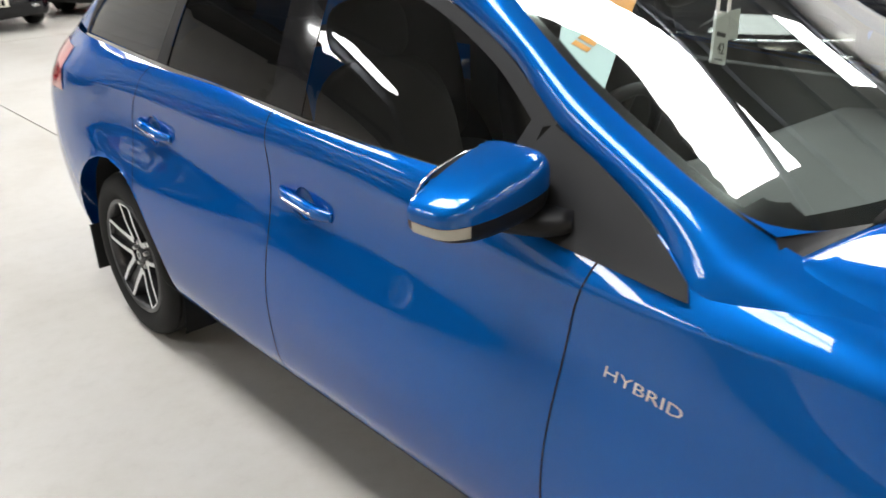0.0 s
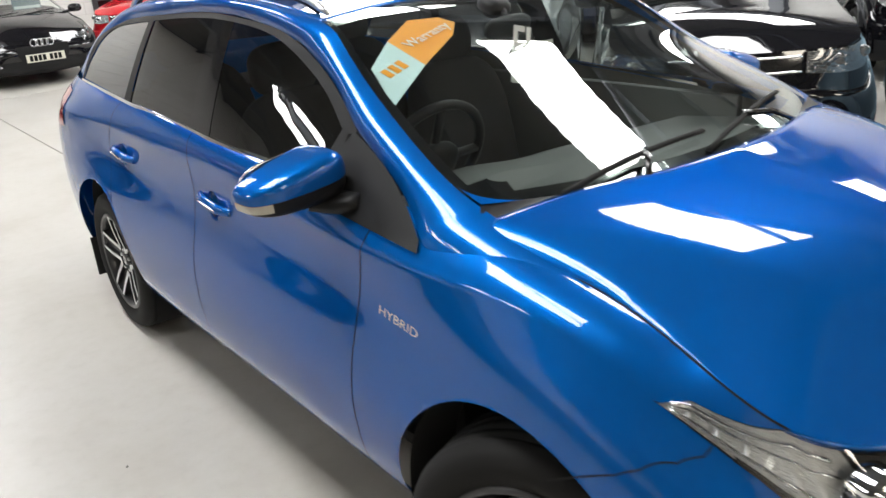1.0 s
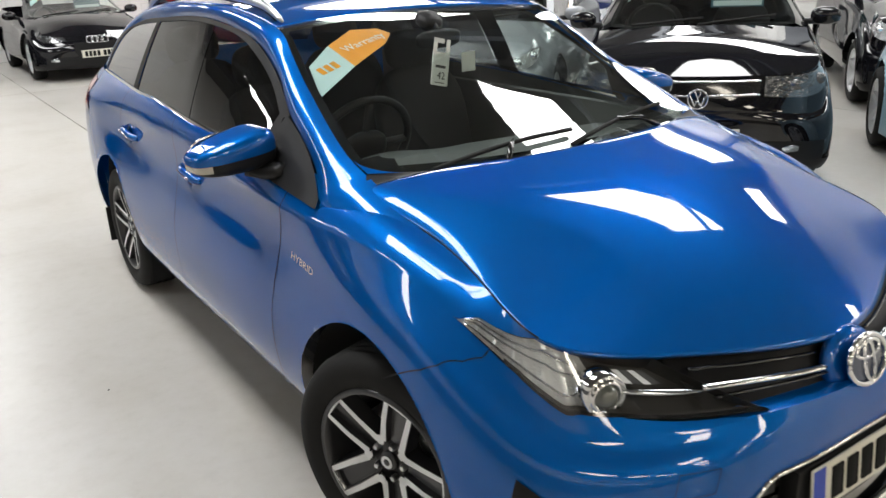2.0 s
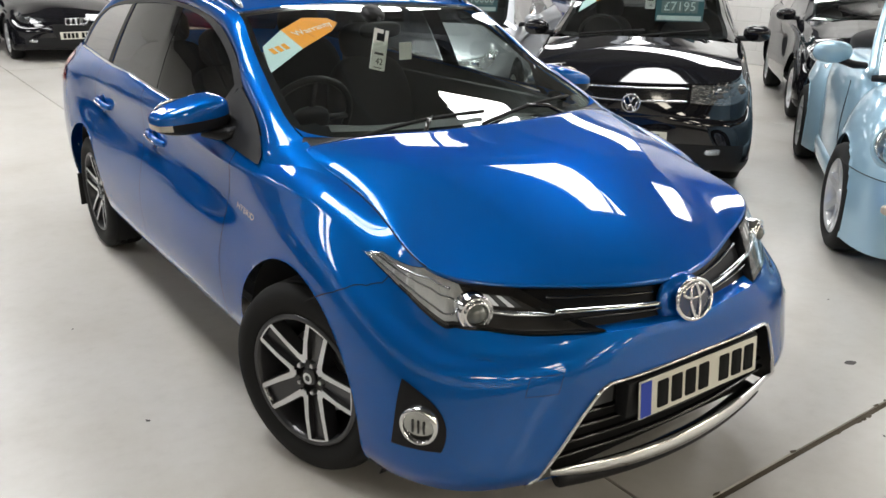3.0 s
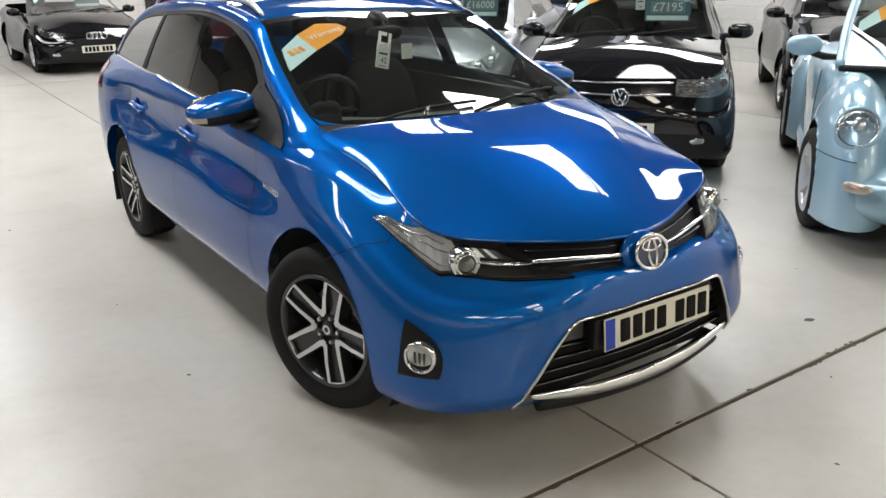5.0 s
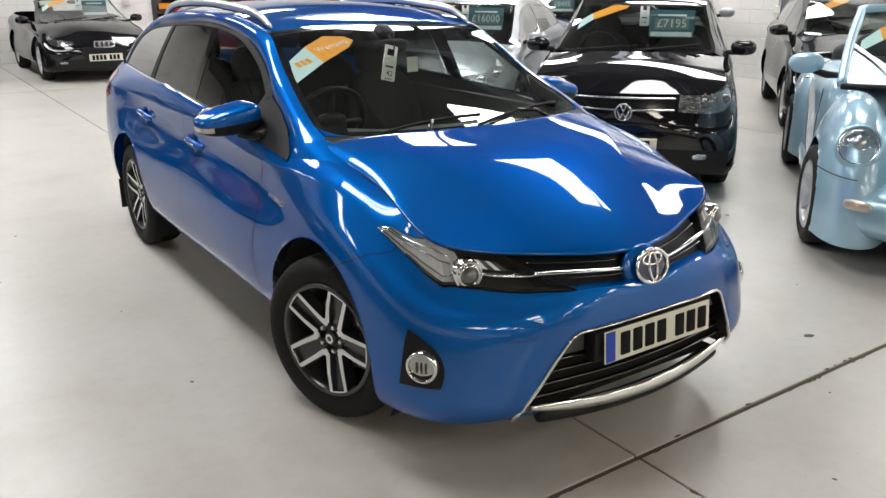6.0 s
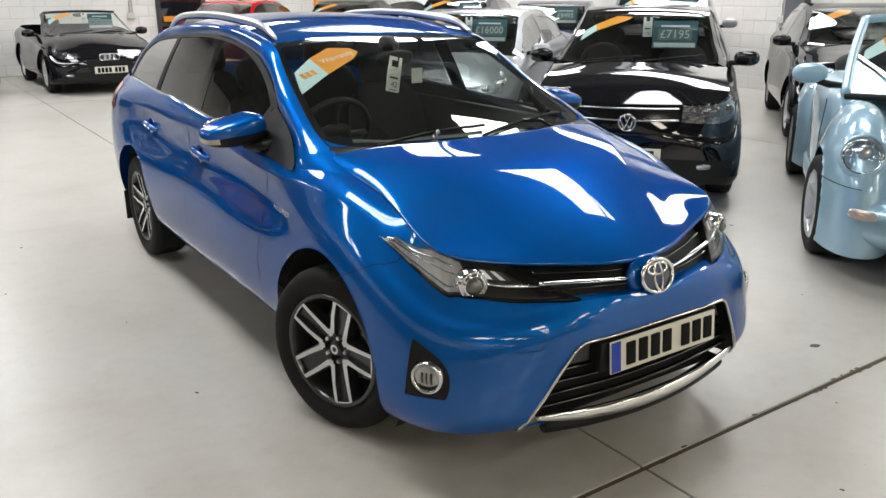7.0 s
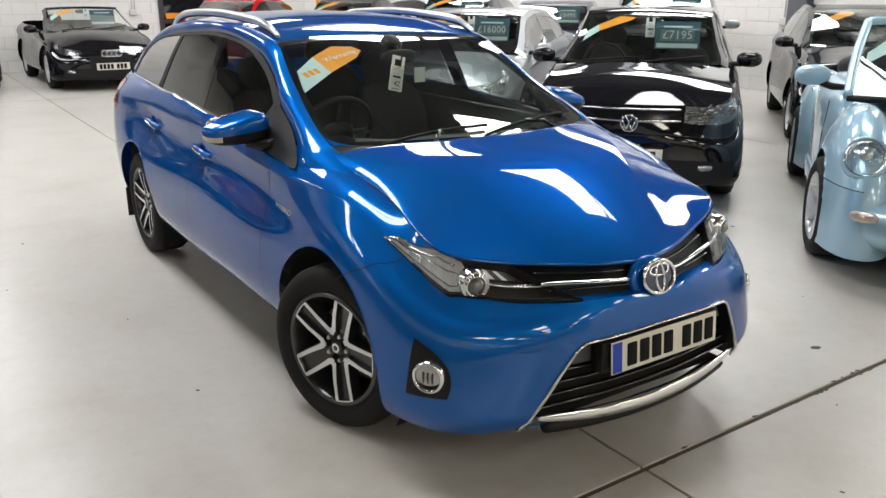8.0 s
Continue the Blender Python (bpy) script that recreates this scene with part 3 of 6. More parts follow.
def wheel(parent, x, y, radius, out, face=ALLOY, dark=ALLOY_DARK, spokes=5, rim=.217, steer=0.0, phase=.663):
    """Tyre, rim with split spokes, hub cap, nuts and brake disc; out is the side that the face looks to (-1: the car's right)."""
    hub = new("wheel")
    hub.parent = parent
    hub.matrix_basis = Matrix.Translation((x, y, radius)) @ pose(0, 0, 0, 0, 0, (180 if out > 0 else 0) + steer)
    k = radius / .316
    r, w = radius, .1
    tyre = [(rim, -.088), (rim + .012, -.096), (r - .06, -.108), (r - .03, -.104), (r - .012, -.092), (r - .003, -.072)]
    for c in (-.05, -.018, .018, .05):
        tyre += [(r, c - .012), (r - .007, c - .009), (r - .007, c - .004), (r, c - .001)] if abs(c) < .06 else []
    tyre += [(r - .003, .072), (r - .012, .092), (r - .05, .105), (rim, .095)]
    link("tyre", *lathe(tyre, 64), RUBBER, hub, "black rubber tyre with grooved tread")
    link("rim", *lathe([(rim + .004, -.092), (rim - .004, -.100), (rim - .012, -.094), (rim - .017, -.06), (rim - .022, .02), (rim - .03, .09)], 64), dark, hub, "gloss black rim well")
    link("rim_edge", *lathe([(rim + .003, -.0955), (rim - .004, -.1015), (rim - .011, -.0965)], 64), RIM_LIP, hub)
    link("brake_disc", *lathe([(.06, -.005), (.14, -.005), (.14, .012), (.06, .012)], 40), BRUSHED, hub)
    link("hub_barrel", *lathe([(.0, -.055), (.068, -.055), (.074, -.045), (.074, .03)], 32), dark, hub)
    step = 2 * math.pi / spokes
    for i in range(spokes):
        a = i * step + phase
        ends = []
        for sgn in (-1, 1):
            # one bright edge of a broad spoke: it leaves the hub beside its neighbour and closes in towards the rim
            q = [np.array((math.cos(t) * rr, math.sin(t) * rr)) for rr, t in ((.066, a + sgn * .50), (.135, a + sgn * .275), (rim - .004, a + sgn * .185))]
            d = [q[1] - q[0], q[2] - q[0], q[2] - q[1]]
            side = [np.array((-e[1], e[0])) / np.linalg.norm(e) for e in d]
            bright, body = [], []
            for pt, sd, half, depth in ((q[0], side[0], .0105, -.072), (q[1], side[1], .0082, -.086), (q[2], side[2], .0075, -.0955)):
                for e in (-1, 1):
                    bright.append((depth, *(pt + sd * half * e)))
                    body.append((depth + .0015, *(pt + sd * (half + .0015) * e)))
                    body.append((depth + .045, *(pt + sd * (half + .007) * e)))
            ends.append(q[2])
            link("spoke_face", bright, [(0, 1, 3, 2), (2, 3, 5, 4)], face, hub, smooth=False)
            f = []
            for j in (0, 4):
                f += [(j, j + 4, j + 5, j + 1), (j + 2, j + 3, j + 7, j + 6), (j, j + 2, j + 6, j + 4)]
            link("spoke", body, f, dark, hub, smooth=False)
        # channel between the two edges, and the bright bar that closes it at the rim
        fan = [(-.052, .045 * math.cos(a + t), .045 * math.sin(a + t)) for t in (-.5, .5)] + [(-.080, (rim - .006) * math.cos(a + t), (rim - .006) * math.sin(a + t)) for t in (.18, -.18)]
        link("spoke_channel", fan, [(0, 1, 2, 3)], dark, hub, smooth=False)
        cap = [(-.0958, r2 * math.cos(a + t), r2 * math.sin(a + t)) for r2, t in ((rim - .014, -.20), (rim + .0, -.20), (rim + .0, .20), (rim - .014, .20), (rim - .017, 0))]
        link("spoke_end", cap, [(0, 1, 2, 3, 4)], face, hub, smooth=False)
        # the bright web where neighbouring edges meet
        b = a + step / 2
        c, sn = math.cos(b), math.sin(b)
        pts = [(.052, -.008), (.052, .008), (.068, .016), (.080, .007), (.080, -.007), (.068, -.016)]
        link("spoke_root", [(-.0735, p * c - q2 * sn, p * sn + q2 * c) for p, q2 in pts], [(0, 1, 2, 3, 4, 5)], face, hub, smooth=False)
        m = Matrix.Translation((-.060, .050 * math.cos(a), .050 * math.sin(a)))
        link("wheel_nut", *lathe([(0, -.014), (.007, -.014), (.0095, -.009), (.0095, .01)], 6, m), BRUSHED, hub, smooth=False)
    link("hub_cap", *lathe([(0, -.074), (.020, -.074), (.027, -.071), (.029, -.06)], 32), dark, hub)
    link("hub_badge", *lathe([(.010, -.0752), (.017, -.0758), (.019, -.0752)], 24), BRUSHED, hub)
    return hub


RIM_LIP = material("dark_satin_rim", (0.10, 0.10, 0.105), 0.3, 0.8)


def oval_ring(rx, rz, thick, n=40, turn=0.0):
    return tube([(rx * math.cos(t), 0, rz * math.sin(t)) for t in [2 * math.pi * i / n for i in range(n)]], thick, 8, True)


def placed(vf, m):
    v, f = vf
    return [m @ Vector(p) for p in v], f


def blob(rx, ry, rz, n=24, power=1.0, keep=lambda p: True):
    """A rounded box: each axis given its half size; power under 1 squares it off."""
    verts, faces = [], []
    rows = n // 2
    f = lambda c: math.copysign(abs(c) ** power, c)
    for i in range(rows + 1):
        a = -math.pi / 2 + math.pi * i / rows
        for j in range(n):
            b = 2 * math.pi * j / n
            verts.append(Vector((rx * f(math.cos(a)) * f(math.cos(b)), ry * f(math.cos(a)) * f(math.sin(b)), rz * f(math.sin(a)))))
    for i in range(rows):
        for j in range(n):
            q = (i * n + j, i * n + (j + 1) % n, (i + 1) * n + (j + 1) % n, (i + 1) * n + j)
            if keep(sum((verts[k] for k in q), Vector()) / 4):
                faces.append(q)
    return verts, faces


def number_plate(parent, m, width=.52, height=.111, band=False, name="number_plate"):
    """A plate with plain dark bars for its characters, and a blue band on some, facing -y."""
    plate = boxed(name, (-width / 2, 0, -height / 2), (width / 2, .006, height / 2), PLATE_WHITE, parent, "white reflective plate with dark bars", .003)
    plate.matrix_basis = m
    if band:
        boxed("band", (-width / 2 + .004, -.0015, -height / 2 + .004), (-width / 2 + .046, .001, height / 2 - .004), PLATE_BLUE, plate, "blue band")
    x = -width / 2 + (.068 if band else .040)
    for i in range(7):
        if i == 4:
            x += .034
        boxed("bar", (x + .003, -.0018, -.0395), (x + .046, .001, .0395), PLATE_BLACK, plate, bevel=.004)
        x += .0585
    return plate


PLATE_WHITE = material("plate_white", (0.74, 0.72, 0.62), 0.35)
PLATE_BLUE = material("plate_blue", (0.01, 0.05, 0.45), 0.4)
PLATE_BLACK = material("plate_black", (0.008, 0.008, 0.008), 0.7, spec=0.15)
AMBER = material("amber_bulb", (0.75, 0.25, 0.04), 0.25, 0.0, 0.5)
TAIL_RED = material("red_lens", (0.45, 0.015, 0.02), 0.15, 0.0, 1.0)
ORANGE_PRINT = material("orange_print", (0.85, 0.33, 0.01), 0.5)
MINT_PRINT = material("pale_blue_print", (0.55, 0.72, 0.74), 0.5)
CARD = material("white_card", (0.78, 0.80, 0.78), 0.55)
INK = material("dark_ink", (0.03, 0.03, 0.03), 0.6)
HEADLINER = material("headliner", (0.32, 0.31, 0.29), 0.95)
EMBLEM_BLUE = material("emblem_back", (0.01, 0.03, 0.10), 0.15, 0.0, 1.0)


def words(name, text, size, mat, parent, m, align="CENTER"):
    """Flat lettering with a little thickness, made into a mesh; it reads from -y."""
    c = bpy.data.curves.new(name, "FONT")
    c.body, c.size, c.extrude, c.align_x, c.align_y, c.resolution_u = text, size, .0004, align, "CENTER", 2
    holder = bpy.data.objects.new(name, c)
    scene.collection.objects.link(holder)
    bpy.context.view_layer.update()
    me = bpy.data.meshes.new_from_object(holder.evaluated_get(bpy.context.evaluated_depsgraph_get()))
    bpy.data.objects.remove(holder)
    me.materials.clear()
    me.materials.append(mat)
    ob = new(name, me)
    ob.parent = parent
    ob.matrix_basis = m
    return ob


def estate_car():
    car = thing("estate_car", "metallic blue estate car with roof rails, parked on the showroom floor", "car")
    sh = Shell(LINES, 6)
    front, rear = circle_hole(*ARCH_F, ARCH), circle_hole(*ARCH_R, ARCH)
    y2s = sh.s_at_y

    def panel(name, s0, s1, lo, hi, cols, rows, holes=(), mat=BLUE, label="", drop=0.0):
        """A piece of the skin on both sides; an edge may lean with the level."""
        a, k = np.linspace(0, 1, cols)[:, None], np.linspace(0, 1, rows)[None]
        if callable(lo) or callable(hi):
            s = np.linspace(s0, s1, cols)[:, None] + 0 * k
            low = lo(s) if callable(lo) else lo
            high = hi(s) if callable(hi) else hi
            v = low + (high - low) * k
        else:
            v = lo + (hi - lo) * k + 0 * a
            e0 = s0(v) if callable(s0) else s0
            e1 = s1(v) if callable(s1) else s1
            s = e0 + (e1 - e0) * a + 0 * v
        g = sh.at(s.ravel(), v.ravel())
        f = quads(cols, rows, True)
        for h in holes:
            g, f = cut(g, f, h)
        ob = link(name, g, f, mat, car, label)
        link(name, *mirrored(g, f), mat, car, label)
        return ob

    edge_s = [y2s(y, v) for y, v in ((.56, 1), (.562, 3), (.55, 5), (.53, 6), (.50, 7))]
    door_f = lambda v: np.polyval(np.polyfit([1, 3, 5, 6, 7], edge_s, 3), v)
    door_m = y2s(1.54)
    edge_r = [y2s(y, v) for y, v in ((2.30, 1), (2.36, 3), (2.42, 4), (2.34, 6), (2.26, 7))]
    door_r = lambda v: np.polyval(np.polyfit([1, 3, 4, 6, 7], edge_r, 3), v)
    grip_f, grip_r = circle_hole(1.385, .833, .042), circle_hole(2.235, .862, .042)
    panel("front_door", door_m, door_f, 1.0, 7, 64, 80, [grip_f])
    panel("rear_door", door_r, door_m, 1.0, 7, 64, 80, [rear, grip_r])
    panel("sill", y2s(2.5), y2s(.33), 0, 1.0, 60, 8, [front, rear])
    panel("rear_quarter", sh.t[2], door_r, 0, 7, 60, 70, [rear])
    panel("tailgate", 0, sh.t[2], 0, 7, 20, 30)
    ys = [y2s(-.10), y2s(-.245, 6), y2s(-.44, 7)]
    seam_end = y2s(-.355, 6)
    seam = lambda s: np.interp(s, [ys[0], 4.372, 4.464, 4.52, 4.594, seam_end], [3.3, 3.6, 4.0, 4.35, 5.1, 6.16])
    lamp_top = lambda s: np.interp(s, [ys[1], ys[1] + .25 * (ys[2] - ys[1]), ys[2]], [5.97, 6.45, 7])
    panel("front_wing", door_f, y2s(.22), 0, 7, 24, 72, [front])
    panel("front_wing", y2s(.22), ys[1], seam, 7, 50, 72, [front])
    panel("front_wing", ys[1], ys[2], lamp_top, 7, 40, 30)
    panel("front_wing", ys[1], seam_end, seam, lamp_low, 16, 24)
    for gy, gz, gx in ((1.385, .833, .830), (2.235, .862, .832)):
        for sx in (-1, 1):
            # grip bowl behind each handle, and the handle that bridges it
            m = Matrix.Translation((sx * gx, gy, gz))
            link("handle_bowl", *placed(blob(.026, .046, .046, 20, 1.0, lambda p: p.x * sx <= 0), m), BLUE, car)
            bar = curve([(sx * gx, gy + .105, gz + .012), (sx * (gx + .015), gy + .07, gz + .010), (sx * (gx + .020), gy, gz + .004), (sx * (gx + .015), gy - .08, gz - .004), (sx * gx, gy - .115, gz - .008)], 24)
            link("door_handle", *tube(bar, [.010 + .006 * math.sin(math.pi * i / 23) for i in range(24)], 10, False, 1.25), BLUE, car, "body-coloured pull handle")
            bar = bar + (sx * .0165, 0, .002)
            link("handle_trim", *tube(bar[5:19], .003, 6), CHROME, car)
    # bumper: one piece across the nose, with the low grille cut out
    s = np.linspace(y2s(.02), 2 * sh.mid - y2s(.02), 300)
    half = np.minimum(s, 2 * sh.mid - s)
    top = np.where(half < seam_end, seam(half), lamp_low(half))
    g = sh.grid(s, 0, top, 64)
    v, f = g.reshape(-1, 3), quads(len(s), 64, True)
    v, f = cut(v, f, front)
    v, f = cut(v, f, polygon_hole(GRILLE, front=lambda r: r[1] < -.6))
    link("front_bumper", v, f, BLUE, car)
    # bonnet
    sc, sf = y2s(.235, 7), ys[2]
    n = 121
    edge = sh.at(np.linspace(sf, 2 * sh.mid - sf, n), np.full(n, 6.97))
    side = sh.at(np.linspace(sc, sf, 60), np.full(60, 7.0))
    lip = side[0] + (.040, .012, .026)
    half = curve([lip, (-.50, .200, 1.016), (-.25, .138, 1.022), (0, .116, 1.024)], 55)
    half = np.concatenate([curve([side[0], side[0] + (.018, .006, .015), lip], 7)[:-1], half])
    back = np.concatenate([half, half[-2::-1] * (-1, 1, 1)])
    hood = coons(back, edge, side, side * (-1, 1, 1))
    u, w = np.linspace(-1, 1, n)[None], np.linspace(0, 1, 60)[:, None]
    # a crease runs from each rear corner towards the badge; the middle stands above it
    crease, d = np.interp(w, [0, .6, 1], [.91, .50, .42]), np.abs(u)
    swell = np.where(d < crease, 1 - .18 * (d / crease) ** 2, .82 * ((1 - d) / (1 - crease)))
    hood[..., 2] += .048 * np.sin(np.pi * w ** 1.2) * swell
    hood[0, :, 2] -= .004
    sheet("bonnet", hood, BLUE, car, flip=True, thick=.012)
    # windscreen and roof
    n = 81
    u = np.linspace(-1, 1, n)[None]
    up = np.asarray(UPPER) * (-1, 1, 1)
    pillar, rail, tailpost = by_index(up, 0, 5, 40), by_index(up, 5, 10, 60), by_index(up, 10, 12, 20)
    low = curve([pillar[0], (-.35, .17, .995), (0, .13, .99), (.35, .17, .995), pillar[0] * (-1, 1, 1)], n)
    high = curve([pillar[-1], (-.33, 1.085, 1.380), (0, 1.11, 1.386), (.33, 1.085, 1.380), pillar[-1] * (-1, 1, 1)], n)
    screen = coons(low, high, pillar, pillar * (-1, 1, 1))
    ww = np.linspace(0, 1, 40)[:, None]
    bulge = .028 * np.sin(np.pi * ww) * (1 - u**2)
    screen[..., 2] += bulge * .85
    screen[..., 1] -= bulge * .5
    ob = sheet("windscreen", screen, SCREEN_GLASS, car, "clear windscreen reflecting the roof lights")
    ob.visible_shadow = False
    tail = curve([rail[-1], (-.3, 2.87, 1.36), (0, 2.89, 1.367), (.3, 2.87, 1.36), rail[-1] * (-1, 1, 1)], n)
    roof = coons(high, tail, rail, rail * (-1, 1, 1))
    w2 = np.linspace(0, 1, 60)[:, None]
    roof[..., 2] += .018 * np.sin(np.pi * w2) ** .7 * (1 - u**2)
    sheet("roof", roof, BLUE, car, thick=.008)
    sheet("headliner", roof - (0, 0, .022), HEADLINER, car)
    # rounded painted corners where the pillars meet the scuttle
    deep_i, deep_j, arc = 5.0, 6.0, np.linspace(0, np.pi / 2, 13)

    def on_screen(i, j):
        a, b = int(i), int(j)
        fa, fb = i - a, j - b
        return (screen[a, b] * (1 - fa) + screen[a + 1, b] * fa) * (1 - fb) + (screen[a, b + 1] * (1 - fa) + screen[a + 1, b + 1] * fa) * fb

    rim = [(deep_i * (1 - math.cos(a)), deep_j * (1 - math.sin(a))) for a in arc]
    border = [(0, deep_j * (1 - a / arc[6])) if a <= arc[6] else (deep_i * (a - arc[6]) / arc[6], 0) for a in arc]
    corner = np.array([[on_screen(*(np.array(p) * (1 - k) + np.array(q) * k)) for k in (0, .5, 1)] for p, q in zip(rim, border)])
    both("screen_corner", corner + (0, -.004, .006), BLUE, car, flip=True)
    band = [(deep_i * (1 - math.cos(a)) + 4.0 * math.cos(a) + 1.0, deep_j * (1 - math.sin(a)) + 4.0 * math.sin(a) + 1.2) for a in arc]
    print_band = np.array([[on_screen(*(np.array(p) * (1 - k) + np.array(q) * k)) for k in (0, .5, 1)] for p, q in zip(rim, band)])
    both("screen_border", print_band + (0, .003, -.004), GLOSS_BLACK, car, flip=True)
    cowl = np.array([screen[0, :15] * (1 - k) + by_index(hood[0], 0, 20, 15) * k + (0, 0, .004 * (1 - k) + .001) for k in np.linspace(0, 1, 6)])
    both("cowl_corner", cowl, PLASTIC, car, "black scuttle end")
    # black print round the windscreen's rim
    inner = screen + (0, .004, -.004)
    for name, piece in (("screen_border", inner[-3:]), ("screen_border", inner[:4]), ("screen_border", inner[:, :3]), ("screen_border", inner[:, -3:])):
        sheet(name, piece, GLOSS_BLACK, car)
    end = curve([(-.60, 3.32, 1.10), (-.3, 3.48, 1.10), (0, 3.53, 1.10), (.3, 3.48, 1.10), (.60, 3.32, 1.10)], n)
    sheet("rear_window", coons(tail, end, tailpost, tailpost * (-1, 1, 1)), DARK_GLASS, car)
    # side of the glasshouse: painted rail, glass, posts, trims
    yz = by_index(FRAME, 0, 12, 120)
    outer = by_index(up, 0, 12, 120)
    inside = np.c_[-side_x(yz[:, 0], yz[:, 1]), yz]
    k = np.linspace(0, 1, 9)[None, :, None]
    cant = inside[:, None] * (1 - k) + outer[:, None] * k
    swell = np.sin(np.pi * k[..., 0]) * .021
    cant[..., 0] -= swell
    cant[..., 2] += swell * .6
    both("pillar_rail", cant, BLUE, car)
    land = sh.at(np.full(9, y2s(-.04, 7)), np.linspace(6.50, 7.0, 9))
    k = np.linspace(0, 1, 16)[:, None, None]
    lead = (cant[0] - cant[3])[None] * .9
    foot = (1 - k) ** 2 * cant[0][None] + 2 * k * (1 - k) * (cant[0][None] + lead) + k ** 2 * land[None]
    both("pillar_foot", foot, BLUE, car, flip=True)
    both("front_door_glass", side_patch([(.79, .990), (1.1, 1.012), (1.42, 1.034)], [(.745, 1.118), (.86, 1.192), (1.0, 1.262), (1.13, 1.311), (1.30, 1.347), (1.445, 1.360)], 16), DOOR_GLASS, car)
    both("rear_door_glass", side_patch([(1.565, 1.042), (2.19, 1.061)], [(1.60, 1.368), (1.85, 1.363), (2.135, 1.350)], 12), DARK_GLASS, car)
    both("quarter_glass", side_patch([(2.25, 1.064), (2.6, 1.076), (2.92, 1.088)], [(2.175, 1.347), (2.5, 1.322), (2.75, 1.272), (2.925, 1.12)], 12), DARK_GLASS, car)
    both("centre_post", side_patch([(1.42, 1.03), (1.565, 1.04)], [(1.445, 1.366), (1.60, 1.376)], 10, .002, 8), GLOSS_BLACK, car)
    both("rear_post", side_patch([(2.185, 1.058), (2.262, 1.062)], [(2.13, 1.36), (2.185, 1.354)], 10, .004, 8), PLASTIC, car)
    top_low = [(.745, 1.112), (.86, 1.188), (1.0, 1.258), (1.13, 1.308), (1.30, 1.345), (1.6, 1.367), (2.1, 1.350), (2.5, 1.322), (2.75, 1.272), (2.90, 1.16), (2.93, 1.085)]
    both("window_frame", side_patch(top_low, FRAME[2:], 4, .003, 80), PLASTIC, car)
    both("waist_trim", side_patch([(.78, .978), (1.4, 1.024), (2.17, 1.052), (2.95, 1.076)], [(.78, .991), (1.4, 1.036), (2.17, 1.063), (2.95, 1.087)], 3, .005, 50), CHROME, car, "bright waist strip")
    both("mirror_sail", side_patch([(.345, .928), (.56, .950), (.80, .974)], [(.36, .950), (.50, 1.032), (.712, 1.126)], 10, .010, 20), PLASTIC, car, "black plastic corner panel")
    both("sail_edge", side_patch([(.735, .972), (.80, .978)], [(.733, 1.12), (.76, 1.132)], 8, .005, 4), PLASTIC, car)
    # roof rails
    for sx in (-1, 1):
        bar = curve([(sx * .546, 1.035, 1.392), (sx * .550, 1.12, 1.430), (sx * .556, 1.35, 1.466), (sx * .560, 1.8, 1.486), (sx * .556, 2.2, 1.478), (sx * .545, 2.5, 1.445), (sx * .530, 2.74, 1.362)], 70)
        link("roof_rail", *tube(bar - np.array((0, 0, .010)), [.006] + [.012 + .009 * min(1, i / 8, (67 - i) / 8) for i in range(68)] + [.006], 10, False, .85), BRUSHED, car, "satin silver roof rail")
        # a black bar takes the place of the shade under the rail
        foot = bar.copy()
        foot[:, 2] -= .026
        link("rail_shadow_gap", *tube(foot[2:-2], .008, 6), PLASTIC, car)
    # door mirrors
    for sx in (-1, 1):
        m = Matrix.Translation((sx * .896, .700, 1.036)) @ pose(0, 0, 0, 4, sx * 5, sx * -10)

        def shaped(vf, grow=1.0):
            out = []
            for p in vf[0]:
                o = p.x * sx / .128
                far = min(1, max(0, (o + 1) / 2))
                z = p.z * (1 - .50 * far ** 1.7 if p.z > 0 else .80 - .22 * far ** 2) + .004 - .008 * far
                out.append(m @ Vector((p.x * grow, p.y * (1 - .25 * far ** 2) * grow + .030 * far ** 2, z * grow)))
            return out, vf[1]

        full = lambda keep: blob(.130, .082, .070, 48, .52, keep)
        link("mirror_cap", *shaped(full(lambda p: p.z > -.012 and p.y < .05)), BLUE, car, "blue door mirror cap")
        link("mirror_base", *shaped(full(lambda p: p.z <= -.008 and p.y < .05), .985), PLASTIC, car)
        link("mirror_back", *shaped(blob(.122, .082, .072, 40, .80, lambda p: p.y > .035)), PLASTIC, car)
        link("mirror_glass", *placed(blob(.108, .004, .058, 30, .7), m @ Matrix.Translation((0, .066, 0))), CHROME, car)
        link("repeater_lens", *shaped(full(lambda p: -.030 < p.z < -.008 and p.x * sx > .092 and p.y < .02), 1.012), REPEATER, car, "clear indicator strip")
        arm = curve([(sx * .86, .70, .985), (sx * .80, .66, .978), (sx * .765, .60, .985)], 8)
        link("mirror_arm", *tube(arm, [.036, .04, .044, .048, .05, .05, .046, .04], 10, False, .55), PLASTIC, car)
    # wheels, arch liners, floor pan
    reach = lambda y: float(np.interp(y, [-.40, -.25, 0, .4, 2.2, 2.6, 3.0], [.765, .80, .855, .855, .855, .865, .83])) - .012
